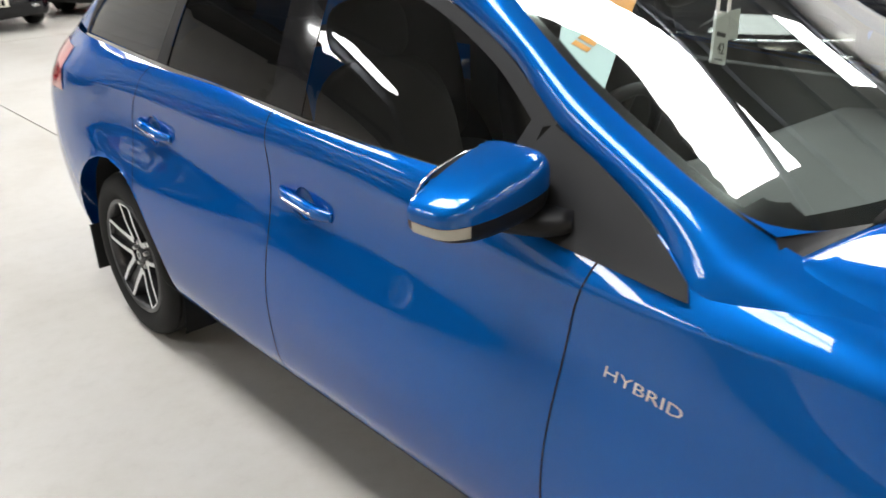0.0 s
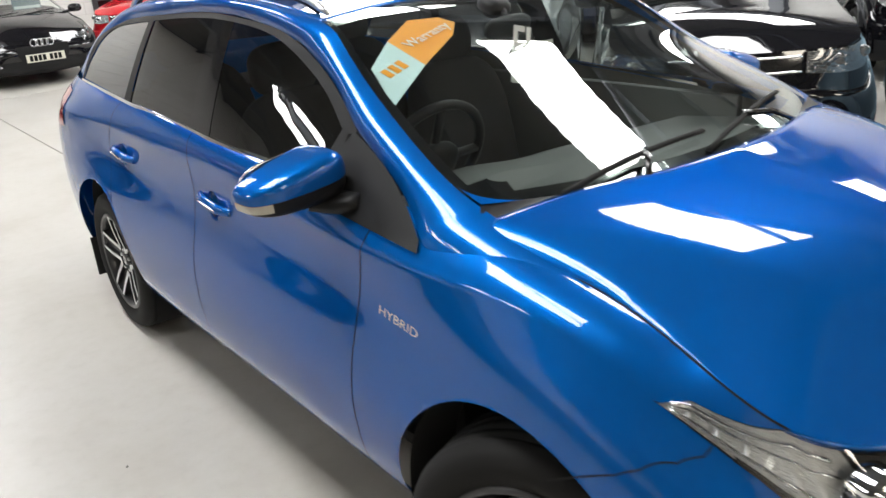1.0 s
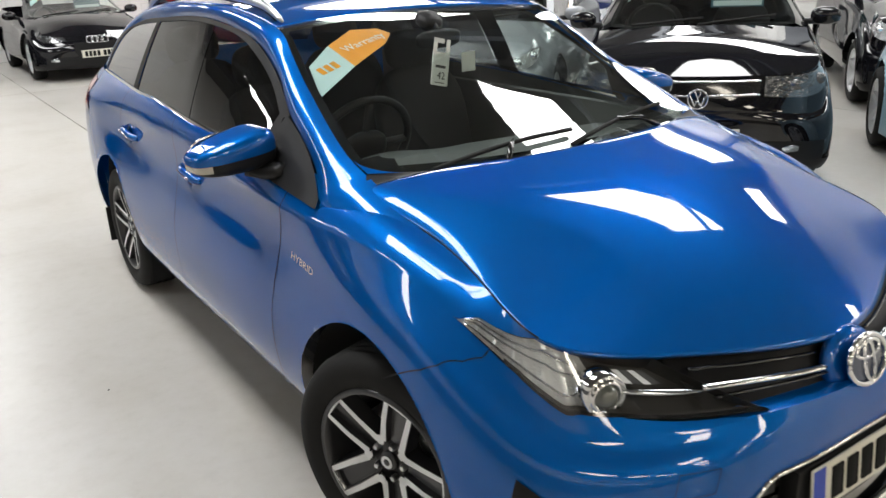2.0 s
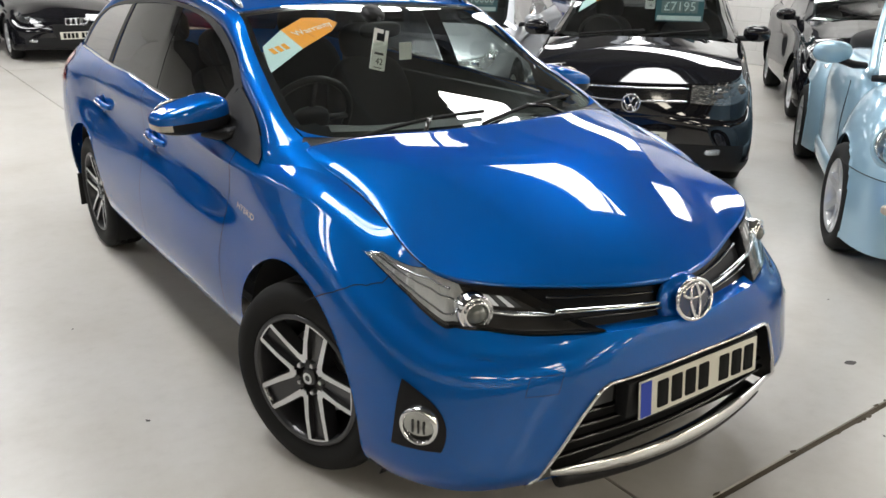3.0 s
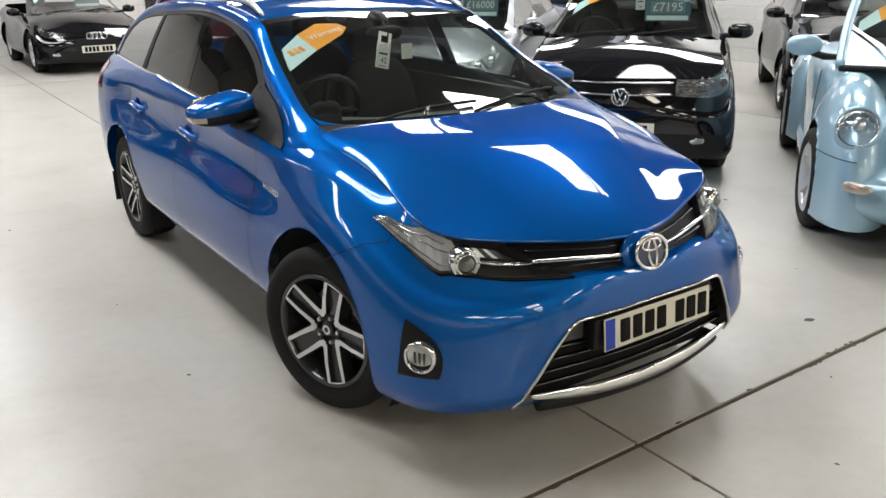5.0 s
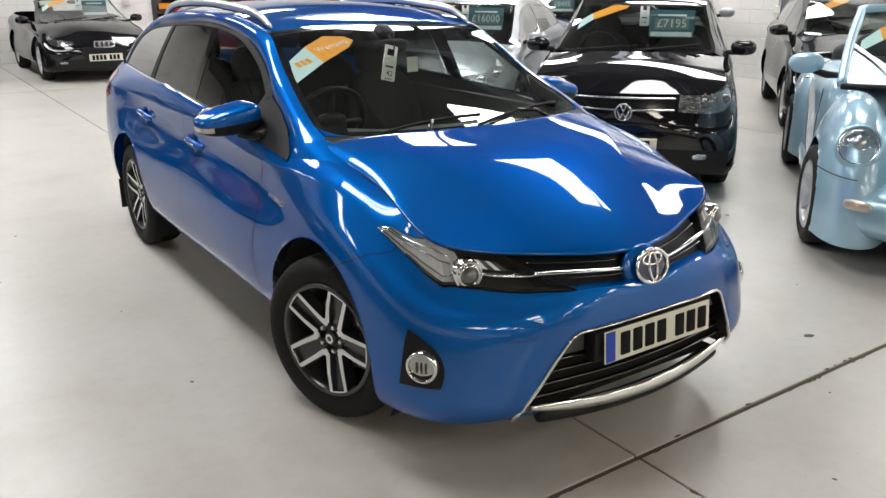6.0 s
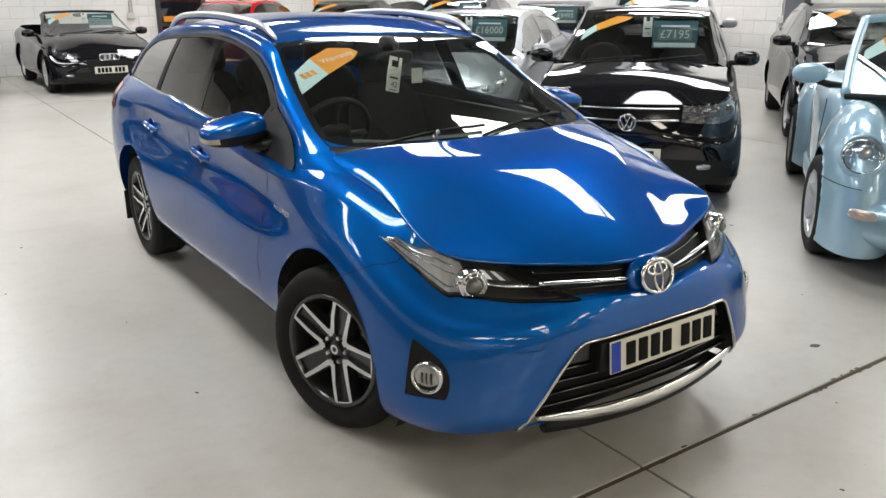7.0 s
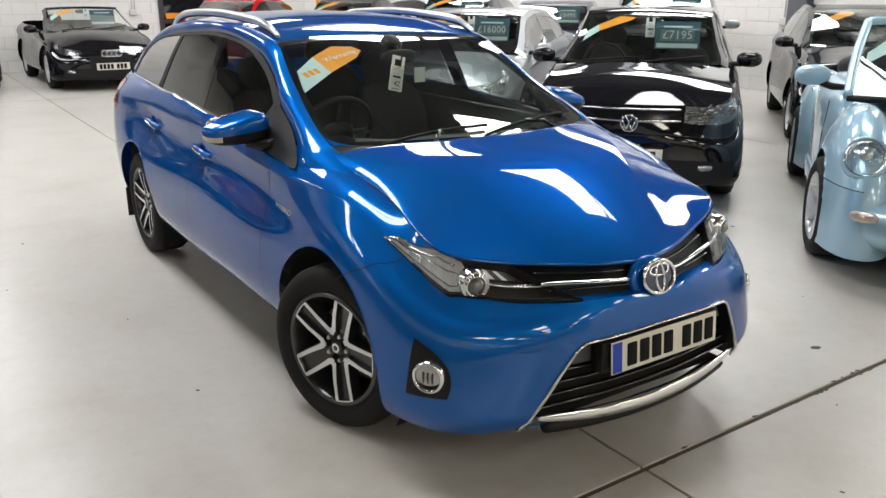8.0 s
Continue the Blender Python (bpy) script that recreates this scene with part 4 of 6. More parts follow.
    for sx in (-1, 1):
        wheel(car, sx * .766, .008, .316, sx, steer=19)
        wheel(car, sx * .755, 2.6, .316, sx, phase=.3)
        for cy, cz in (ARCH_F, ARCH_R):
            rows = []
            for i in range(33):
                a = math.radians(-28) + math.radians(236) * i / 32
                rows.append([(sx * hx, cy + (ARCH + .004) * math.cos(a), cz + (ARCH + .004) * math.sin(a)) for hx in (reach(cy + ARCH * math.cos(a)), .74, .66, .50)])
            sheet("arch_liner", np.array(rows), VOID, car)
            rows = np.array(rows)
            sheet("arch_wall", np.stack([rows[:, -1], np.broadcast_to((sx * .50, cy, cz), (33, 3))], 1), VOID, car)
        boxed("mud_flap", (sx * .72, 2.975, .15), (sx * .865, 2.99, .34), RUBBER, car)
    # black filler boxes, added to keep light and the floor from showing through
    boxed("floor_pan", (-.66, -.45, .21), (.66, 2.95, .25), VOID, car)
    boxed("undertray", (-.44, -.74, .228), (.44, -.44, .240), VOID, car)
    boxed("bay_filler", (-.45, -.50, .24), (.45, .30, .72), VOID, car)
    boxed("bulkhead", (-.70, .36, .24), (.70, .42, .93), VOID, car)
    # shut lines
    vv = np.linspace(1, 6.98, 60)
    for name, ss, lv in (("shut_line", door_f(vv), vv), ("shut_line", np.full(60, door_m), vv), ("shut_line", door_r(vv), vv)):
        both(name, ribbon(sh, ss, lv, .004), VOID, car)
    ss = np.linspace(y2s(2.3), y2s(.56), 60)
    both("shut_line", ribbon(sh, ss, np.full(60, 1.0), .005), VOID, car)
    ss = np.linspace(ys[0], seam_end, 30)
    both("shut_line", ribbon(sh, ss, seam(ss), .0035), VOID, car)
    ss = np.linspace(sc, sf, 50)
    both("shut_line", ribbon(sh, ss, np.full(50, 6.99), .0042, .0008), VOID, car)
    # wing badge
    q = sh.at(np.array([y2s(.450, 4.22), y2s(.330, 4.22)]), np.array([4.22, 4.22]))
    d, nn = q[1] - q[0], sh.normal(np.array([y2s(.390, 4.22)]), np.array([4.22]))[0]
    nn = nn if nn[0] < 0 else -nn
    words("badge_lettering", "HYBRID", .030, CHROME, car, along_plane(None, Vector((q[0] + q[1]) / 2 + nn * .002), d, nn) @ Matrix.Diagonal((1.55, 1, 1, 1)))["label"] = "chrome letters on the wing"
    nose(car, sh, ys)
    cabin(car, screen)
    screen_papers(car)
    # tail lamps
    ss = np.linspace(sh.t[2] - .10, y2s(2.99), 16)
    both("tail_lamp", sh.grid(ss, 4.8, 6.6, 14) + np.array((-.004, .004, 0)), TAIL_RED, car, "red tail lamp lens")
    return car, sh


REFLECTOR = material("faceted_reflector", (0.93, 0.935, 0.94), 0.22, 0.05, 0.8)
cells = add(REFLECTOR, "ShaderNodeTexVoronoi", Scale=38.0)
bump(REFLECTOR, cells.outputs["Distance"], 0.12, 0.006)
BOWL = material("bright_bowl", (0.97, 0.97, 0.95), 0.2, 0.05, 0.8)
cells = add(BOWL, "ShaderNodeTexVoronoi", Scale=55.0)
bump(BOWL, cells.outputs["Distance"], 0.5, 0.012)
DULL_BLACK = material("dull_black_housing", (0.022, 0.020, 0.018), 0.45, spec=0.35)
REPEATER = material("clear_repeater", (0.50, 0.47, 0.40), 0.2, 0.4, 1.0)
BULB = material("lamp_reflector", (0.86, 0.87, 0.88), 0.08, 1.0)


def nose(car, sh, ys):
    """Headlamps, grilles, badge, plate and fog lamps."""
    tip, inner = ys[1], float(np.interp(-.40, sh.at(np.linspace(ys[2], sh.mid, 200), np.full(200, 6.5))[:, 0], np.linspace(ys[2], sh.mid, 200)))
    top = lambda s: np.interp(s, [tip, tip + .25 * (ys[2] - tip), ys[2]], [5.99, 6.45, 6.97])
    s = np.linspace(tip, inner, 60)
    g = sh.grid(s, lamp_low(s), top(s), 16)
    slant = np.linspace(.07, -.07, 16)
    g[..., :] = sh.at((s[:, None] + np.linspace(0, 1, 60)[:, None] ** 3 * slant[None]).ravel(), (lamp_low(s)[:, None] + (top(s) - lamp_low(s))[:, None] * np.linspace(0, 1, 16)[None]).ravel()).reshape(60, 16, 3)
    n = np.cross(np.gradient(g, axis=0), np.gradient(g, axis=1))
    n /= np.maximum(np.linalg.norm(n, axis=2), 1e-9)[..., None]
    n *= np.where((n * (-.5, -1, .3)).sum(-1) < 0, -1, 1)[..., None]
    for sx in (1, -1):
        mir = np.array((sx, 1, 1))
        unit = new("headlamp")
        unit.parent = car
        unit["label"] = "clear headlamp with projector and chrome bowl"
        ob = sheet("lens", (g + n * .003) * mir, LENS, unit)
        ob.visible_shadow = False
        # housing: a fluted bright bowl outboard, black inboard
        depth = np.interp(np.arange(60), [0, 12, 36, 59], [.008, .024, .046, .050])[:, None] + 0 * n[..., 0]
        deep = g - n * depth[..., None]
        flute = (np.arange(39) % 5) / 5 * .013
        bowl = deep[:39] + n[:39] * flute[:, None, None]
        sheet("bowl", bowl * mir, BOWL, unit, "bright fluted reflector bowl")
        sheet("dark_housing", deep[37:] * mir, DULL_BLACK, unit)
        # bright shelf over the bowl, and the clear cover of the turn signal
        for row, r in ((12, .006), (9, .004), (4, .004)):
            link("reflector_rib", *tube((deep[3:34, row] + n[3:34, row] * .016) * mir, r, 6, False, .7), CHROME, unit)
        for i in (6, 11, 16):
            link("reflector_fin", *tube((deep[i, 2:13] + n[i, 2:13] * .012) * mir, .0045, 6), REFLECTOR, unit)
        sheet("dark_housing", (g - n * np.linspace(.004, .035, 16)[None, :, None])[14:, :3] * mir, DULL_BLACK, unit)
        for a, b, mat in ((g[:, 0], deep[:, 0], PLASTIC), (g[:36, -1], deep[:36, -1], BOWL), (g[35:, -1], deep[35:, -1], PLASTIC), (g[-1], deep[-1], PLASTIC), (g[0], deep[0], BOWL)):
            sheet("rim_wall", np.stack([a, b], 1) * mir, mat, unit)
        sheet("lens_edge", np.stack([g[:, 0] + n[:, 0] * .004, g[:, 1] + n[:, 1] * .004], 1) * mir, GLOSS_BLACK, unit)
        sheet("lens_edge", (g[:2] + n[:2] * .004) * mir, GLOSS_BLACK, unit)
        c = Vector((-.606 * sx, -.570, .690))
        m = Matrix.Translation(c) @ pose(0, 0, 0, 0, 0, 90 - 14 * sx)
        link("projector", *lathe([(.0, -.030), (.014, -.028), (.024, -.020), (.029, -.006)], 28, m), SMOKE_LENS, unit)
        link("projector_ring", *lathe([(.028, .0), (.030, -.016), (.034, -.019), (.038, -.014), (.040, -.004), (.044, -.012), (.048, -.012), (.050, .01), (.050, .04)], 36, m), CHROME, unit)
        for dx, dy, dz, r, mat in ((-.690, -.37, .722, .012, AMBER), (-.682, -.455, .690, .010, AMBER)):
            link("bulb", *placed(blob(r, r, r, 14), Matrix.Translation((dx * sx, dy + .03, dz - .01))), mat, unit)
        # inboard: a bright blade with a row of small square lamps over it
        a = g[40:58, 7] - n[40:58, 7] * .010
        link("bright_bar", *tube(a * mir, [.004 + .005 * math.sin(math.pi * i / 17) for i in range(18)], 8, False, .9), CHROME, unit, "bright blade")
        for i in range(6):
            q = [(g[b0, r0] - n[b0, r0] * .012) * mir for b0, r0 in ((40 + 2 * i, 9), (42 + 2 * i, 9), (42 + 2 * i, 13), (40 + 2 * i, 13))]
            c = sum(q) / 4
            link("small_lamp", [c + (p - c) * .86 for p in q] + [c], [(0, 1, 4), (1, 2, 4), (2, 3, 4), (3, 0, 4)], GREY_TRIM if i % 2 else REFLECTOR, unit, smooth=False)
    # upper grille
    s = np.linspace(inner - .03, 2 * sh.mid - inner + .03, 80)
    g = sh.grid(s, 6.0, 6.97, 14)
    sheet("upper_grille", g + (0, .045, -.004), PLASTIC, car, "black upper grille")
    sheet("grille_ledge", np.stack([g[:, 0], g[:, 0] + (0, .05, 0)], 1), BLUE, car)
    for v in (6.28, 6.72):
        line = sh.at(s, np.full(80, v)) + (0, .022, 0)
        for a, b in ((2, 31), (49, 78)):
            link("grille_slat", *tube(line[a:b], .006, 6, False, .6), GLOSS_BLACK, car)
    line = sh.at(s, np.full(80, 6.5)) + (0, .004, -.002)
    for a, b in ((1, 30), (50, 79)):
        link("chrome_bar", *tube(line[a:b], .0095, 8, False, .75), CHROME, car, "bright chrome grille bar")
    # badge: an oval ring with two inner ovals on a dark blue disc, in a painted surround
    m = Matrix.Translation((0, -.793, .666)) @ pose(0, 0, 0, -14)
    link("badge_surround", *placed(blob(.096, .032, .078, 36, .95, lambda p: True), Matrix.Translation((0, -.750, .650)) @ pose(0, 0, 0, -14)), BLUE, car)
    link("badge_disc", *placed(blob(.074, .008, .056, 32), m), EMBLEM_BLUE, car)
    badge = new("badge")
    badge.parent = car
    badge.matrix_basis = m @ Matrix.Translation((0, -.006, 0))
    link("oval", *oval_ring(.074, .056, .0068), CHROME, badge)
    link("oval", *placed(oval_ring(.045, .019, .005), Matrix.Translation((0, -.002, .025))), CHROME, badge)
    link("oval", *placed(oval_ring(.019, .047, .005), Matrix.Translation((0, -.003, -.002))), CHROME, badge)
    # lower grille: slats in a black opening, a satin bar below, a bright line round it
    ss, lv = np.meshgrid(np.linspace(2 * sh.mid - ys[2], ys[2], 240), np.linspace(0, 6, 60), indexing="ij")
    cloud = sh.at(ss.ravel(), lv.ravel())
    skin_y = lambda x, z: float(cloud[((cloud[:, 0] - x) ** 2 + (cloud[:, 2] - z) ** 2).argmin(), 1])
    y_of = lambda x: -.80 + .20 * x * x
    zs = np.linspace(.235, .515, 10)
    xs = np.linspace(-.55, .55, 41)
    # near-black sheet stands in for the unlit depth behind the slats
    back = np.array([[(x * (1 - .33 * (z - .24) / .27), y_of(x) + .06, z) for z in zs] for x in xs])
    sheet("grille_void", back, VOID, car)
    for z in (.285, .325, .365, .405):
        h = .530 - .172 * (z - .245) / .26 - .012
        bar = [(x, y_of(x) + .018, z) for x in np.linspace(-h, h, 31)]
        link("grille_slat", *tube(bar, .010, 8, False, .55), GLOSS_BLACK, car)
    for sx in (-1, 1):
        pts = [(sx * .285, .425), (sx * .395, .425), (sx * .350, .495), (sx * .285, .495)]
        v = [(x, y_of(x) + .002, z) for x, z in pts] + [(x, y_of(x) + .03, z) for x, z in pts]
        link("side_panel", v, [(0, 1, 2, 3), (4, 5, 6, 7), (0, 1, 5, 4), (1, 2, 6, 5), (2, 3, 7, 6), (3, 0, 4, 7)], GREY_TRIM, car, smooth=False)
    boxed("plate_holder", (-.285, -.835, .395), (.285, -.79, .50), PLASTIC, car, bevel=.004)
    rim = [(-.540, .215), (-.538, .235), (-.524, .262), (-.474, .340), (-.422, .420), (-.380, .480), (-.364, .498), (-.338, .511)]
    half = [(x, z) for x, z in rim] + [(x, .512) for x in np.linspace(-.30, 0, 12)]
    half = half + [(-x, z) for x, z in half[-2::-1]]
    ring = [(x, skin_y(x, z) - .003, z) for x, z in half]
    link("grille_surround", *tube(ring, .0062, 8), CHROME, car, "thin chrome line round the grille")
    # walls of the opening
    sheet("opening_wall", np.array([[(x * (1 - .02 * k), y + .09 * k, z) for k in (0, .5, 1)] for x, y, z in ring]), PLASTIC, car)
    lip = [(x, -.818 + .21 * x * x, .226 + .16 * x * x) for x in np.linspace(-.490, .490, 41)]
    link("chrome_lip", *tube(lip, [.003 + .011 * math.sin(math.pi * i / 40) ** .5 for i in range(41)], 10, False, 2.0), CHROME, car, "bright chrome lip under the grille")
    under = [(x, -.79 + .25 * x * x, .195 + .10 * x * x) for x in np.linspace(-.44, .44, 41)]
    link("valance", *tube(under, .030, 8, False, .9), PLASTIC, car)
    number_plate(car, Matrix.Translation((0, -.855, .448)) @ pose(0, 0, 0, -5), band=True)
    # cover of the towing eye
    a, b = sh.s_at_y(-.733, 3.7), sh.s_at_y(-.775, 3.1)
    for p, q in (((a, 3.72), (b, 3.72)), ((b, 3.72), (b, 3.08)), ((b, 3.08), (a, 3.08)), ((a, 3.08), (a, 3.72))):
        t = np.linspace(0, 1, 10)
        sheet("cover_line", ribbon(sh, p[0] + (q[0] - p[0]) * t, p[1] + (q[1] - p[1]) * t, .0022), EDGE_BLUE, car)
    # fog lamps in black three-cornered bezels
    for sx in (-1, 1):
        rows = 14
        t, k = np.linspace(0, 1, rows)[:, None], np.linspace(0, 1, rows)[None]
        a, b, c = [np.array((sh.s_at_y(y, v), v)) for y, v in ((-.514, 3.22), (-.500, 1.62), (-.628, 1.75))]
        mid = np.array((sh.s_at_y(-.660, 2.5), 2.75))
        right = np.array([(1 - q) ** 2 * a + 2 * q * (1 - q) * (mid * 1.0) + q * q * c for q in t[:, 0]])
        left = a * (1 - t) + b * t
        sv = left[:, None] * (1 - k[..., None]) + right[:, None] * k[..., None]
        flat = sv.reshape(-1, 2)
        g = (sh.at(flat[:, 0], flat[:, 1]) + sh.normal(flat[:, 0], flat[:, 1]) * .004).reshape(rows, rows, 3)
        sheet("fog_bezel", g * (-sx, 1, 1), PLASTIC, car, "black fog lamp bezel")
        p0 = np.array([[sh.s_at_y(-.578, 2.1), 2.28]])
        c0, n0 = sh.at(p0[:, 0], p0[:, 1])[0], sh.normal(p0[:, 0], p0[:, 1])[0]
        c0 = c0 * (-sx, 1, 1)
        ang = math.degrees(math.atan2(n0[1], n0[0] * -sx))
        m = Matrix.Translation(c0) @ pose(0, 0, 0, 0, 0, ang + 180)
        link("fog_ring", *lathe([(.040, .010), (.043, -.014), (.049, -.019), (.055, -.010), (.057, .010)], 32, m), CHROME, car, "chrome fog lamp ring")
        link("fog_lamp", *lathe([(0, -.010), (.02, -.009), (.043, -.004)], 28, m), FOG, car, "clear fog lamp")
        for k in (-.016, 0, .016):
            link("fog_flute", *placed(tube([(-.011, k, -.018), (-.014, k, 0), (-.011, k, .018)], .0035, 6), m), GREY_TRIM, car)


EDGE_BLUE = material("blue_joint", (0.001, 0.03, 0.12), 0.5)
GREY_TRIM = material("grey_trim", (0.06, 0.062, 0.065), 0.5)
SMOKE_LENS = material("projector_glass", (0.10, 0.11, 0.10), 0.03, 0.0, 1.0, 1.0)
FOG = material("fog_lens", (0.55, 0.56, 0.54), 0.12, 0.6, 1.0)
bump(FOG, grain(FOG, 120.0), 0.4, 0.004)


def seat(parent, x, y, z=.30, row="seat"):
    unit = new(row)
    unit.parent = parent
    unit.matrix_basis = Matrix.Translation((x, y, z))
    link("cushion", *placed(blob(.25, .26, .10, 28, .7), Matrix.Translation((0, 0, .12))), TRIM_CLOTH, unit)
    link("backrest", *placed(blob(.245, .09, .34, 28, .65), Matrix.Translation((0, .30, .46)) @ pose(0, 0, 0, -14)), TRIM_CLOTH, unit)
    link("headrest", *placed(blob(.13, .06, .095, 24, .7), Matrix.Translation((0, .40, .86)) @ pose(0, 0, 0, -8)), TRIM_CLOTH, unit)
    for sx in (-.05, .05):
        link("post", *tube([(sx, .37, .72), (sx, .39, .80)], .007, 6), BRUSHED, unit)
    return unit


def cabin(car, screen):
    """What shows through the glass: dash, wheel, seats, mirror, wipers."""
    top = np.array([[(x, y, .975 - .10 * (y - .2) - .03 * abs(x) + (.035 * math.exp(-((x + .37) / .18) ** 2) if y > .55 else 0)) for x in np.linspace(-.66, .66, 33)] for y in np.linspace(.22, .78, 16)])
    top[-1, :, 2] -= .12
    sheet("dashboard", top, DASH, car, "dark grey dashboard")
    boxed("dash_front", (-.66, .70, .45), (.66, .78, .86), DASH, car, bevel=.02)
    boxed("console", (-.12, .75, .30), (.12, 1.5, .58), DASH, car, bevel=.03)
    hub = Matrix.Translation((-.37, .86, .955)) @ pose(0, 0, 0, -64)
    ring = [(.185 * math.cos(t), .185 * math.sin(t), 0) for t in [2 * math.pi * i / 40 for i in range(40)]]
    link("steering_wheel", *placed(tube(ring, .015, 8, True), hub), PLASTIC, car, "black steering wheel")
    link("wheel_boss", *placed(blob(.085, .07, .03, 20, .8), hub @ Matrix.Translation((0, 0, -.02))), PLASTIC, car)
    for p in ((-.18, 0), (.18, 0), (0, -.18)):
        link("wheel_spoke", *placed(tube([(0, 0, -.01), (p[0], p[1], 0)], .014, 6), hub), PLASTIC, car)
    for x in (-.37, .37):
        seat(car, x, 1.30)
    for x in (-.40, .40):
        seat(car, x, 2.12, .34)
    boxed("load_cover", (-.62, 2.62, .96), (.62, 3.02, .98), TRIM_CLOTH, car, bevel=.005)
    yy = np.linspace(.5, 2.6, 24)
    top = np.c_[.018 - np.interp(yy, BELT_Y, BELT_X), yy, np.interp(yy, BELT_Y, BELT_Z) - .005]
    both("door_lining", np.stack([top, np.c_[np.full(24, -.735), yy, np.full(24, .90)]], 1), DASH, car)
    for sx in (-1, 1):
        boxed("door_card", (sx * .70, .55, .40), (sx * .74, 2.4, .98), DASH, car, bevel=.01)
    link("rear_view_mirror", *placed(blob(.115, .018, .034, 24, .7), Matrix.Translation((0, .90, 1.285)) @ pose(0, 0, 0, 8, 0, 12)), PLASTIC, car)
    link("mirror_stalk", *tube([(0, .90, 1.29), (0, .93, 1.345)], .012, 8), PLASTIC, car)
    link("sensor_cover", *placed(blob(.05, .05, .03, 16, .8), Matrix.Translation((0, .96, 1.345)) @ pose(0, 0, 0, 30)), PLASTIC, car)
    # scuttle panel, wiper arms and blades
    low = np.array([[(x, .115 + .33 * x * x + d, 1.0 - .07 * x * x - .002 - d * .12) for d in np.linspace(-.01, .09, 4)] for x in np.linspace(-.52, .52, 33)])
    sheet("scuttle", low, PLASTIC, car, "black plastic scuttle panel")
    for a, b in (((-.50, .215, 1.012), (.02, .225, 1.046)), ((-.02, .175, 1.012), (.53, .325, 1.048))):
        a, b = np.array(a), np.array(b)
        link("wiper_blade", *tube([a + (b - a) * t + np.array((0, -.012, .012 * math.sin(math.pi * t))) for t in np.linspace(0, 1, 12)], .009, 6, False, .7), RUBBER, car, "black wiper blade")
    for base, tip in (((-.30, .125, 1.005), (-.20, .220, 1.044)), ((.40, .165, 1.0), (.25, .240, 1.044))):
        link("wiper_arm", *tube([base, (np.array(base) + tip) / 2 + (0, 0, .02), tip], .009, 6), GLOSS_BLACK, car)


def flat_piece(name, corners, mat, parent, label="", thick=.0015):
    """A thin flat card through its corners, given thickness."""
    v = [Vector(c) for c in corners]
    n = (v[1] - v[0]).cross(v[2] - v[0]).normalized()
    k = len(v)
    verts = v + [p + n * thick for p in v]
    faces = [tuple(range(k))[::-1], tuple(range(k, 2 * k))] + [(i, (i + 1) % k, (i + 1) % k + k, i + k) for i in range(k)]
    return link(name, verts, faces, mat, parent, label, smooth=False)


def along_plane(corners, at, across, lift):
    """A pose on a card: origin at a corner blend, x along its length, z off its face."""
    o, x, n = Vector(at), Vector(across).normalized(), Vector(lift).normalized()
    x = (x - n * x.dot(n)).normalized()
    y = n.cross(x)
    return Matrix(((x.x, y.x, n.x, o.x), (x.y, y.y, n.y, o.y), (x.z, y.z, n.z, o.z), (0, 0, 0, 1)))


def screen_papers(car):
    """The warranty strip behind the glass and the numbered hanger on the mirror."""
    back = Vector((0, .007, -.012))
    mint = [Vector(p) + back for p in ((-.562, .815, 1.260), (-.596, .676, 1.181), (-.418, .771, 1.251), (-.449, .895, 1.311))]
    sun = [Vector(p) + back for p in ((-.449, .895, 1.311), (-.418, .771, 1.251), (-.243, .862, 1.304), (-.188, .919, 1.330), (-.215, .963, 1.346), (-.318, .975, 1.349))]
    flat_piece("warranty_strip", mint, MINT_PRINT, car, "pale blue half of a paper strip behind the glass")
    flat_piece("warranty_strip", sun, ORANGE_PRINT, car, "orange half of a paper strip behind the glass")
    n = (mint[1] - mint[0]).cross(mint[2] - mint[0])
    n = n if n.z > 0 else -n
    run = sun[3] - mint[0]
    flat = (sun[1] - sun[5]).cross(sun[3] - sun[5])
    flat = flat if flat.z > 0 else -flat
    words("lettering", "Warranty", .050, CARD, car, along_plane(sun, (sun[0] + sun[1] + sun[3] + sun[4]) / 4 + flat.normalized() * .005, run, flat))
    m = along_plane(mint, sum(mint, Vector()) / 4 + n.normalized() * .003, run, n)
    for i in range(3):
        x = -.040 + .030 * i
        boxed("print_bar", (x, -.018, 0), (x + .020, .018, .001), ORANGE_PRINT, car).matrix_basis = m
    tag = Matrix.Translation((-.105, .735, 1.224)) @ pose(0, 0, 0, -6, 14, 4)
    card = new("hanger_tag")
    card.parent = car
    card.matrix_basis = tag
    card["label"] = "white numbered hanger card on the mirror"
    bm = bmesh.new()
    box(bm, (-.036, 0, -.080), (.036, .002, .034), .004)
    box(bm, (-.036, 0, .030), (-.020, .002, .080), .002)
    box(bm, (.020, 0, .030), (.036, .002, .080), .002)
    box(bm, (-.036, 0, .064), (.010, .002, .080), .002)
    part("card", bm, CARD, card)
    boxed("print_bar", (-.022, -.0015, -.020), (.022, .001, -.011), INK, card)
    boxed("print_bar", (-.020, -.0015, -.072), (.020, .001, -.069), INK, card)
    words("number", "42", .036, INK, card, Matrix.Translation((.004, -.002, -.047)) @ pose(0, 0, 0, 90))
    boxed("paper", (.03, .80, 1.17), (.09, .802, 1.24), CARD, car, "small pale paper", 0, None)

estate, skin = estate_car()


# ---- the other parked cars: the same skin, drawn to other proportions ----
FROM_Y = [-.86, -.45, -.10, .36, 1.05, 1.7, 2.6, 2.97, 3.69]
FROM_Z = [.175, .30, .62, .735, .86, 1.0, 1.18, 1.40, 1.44]
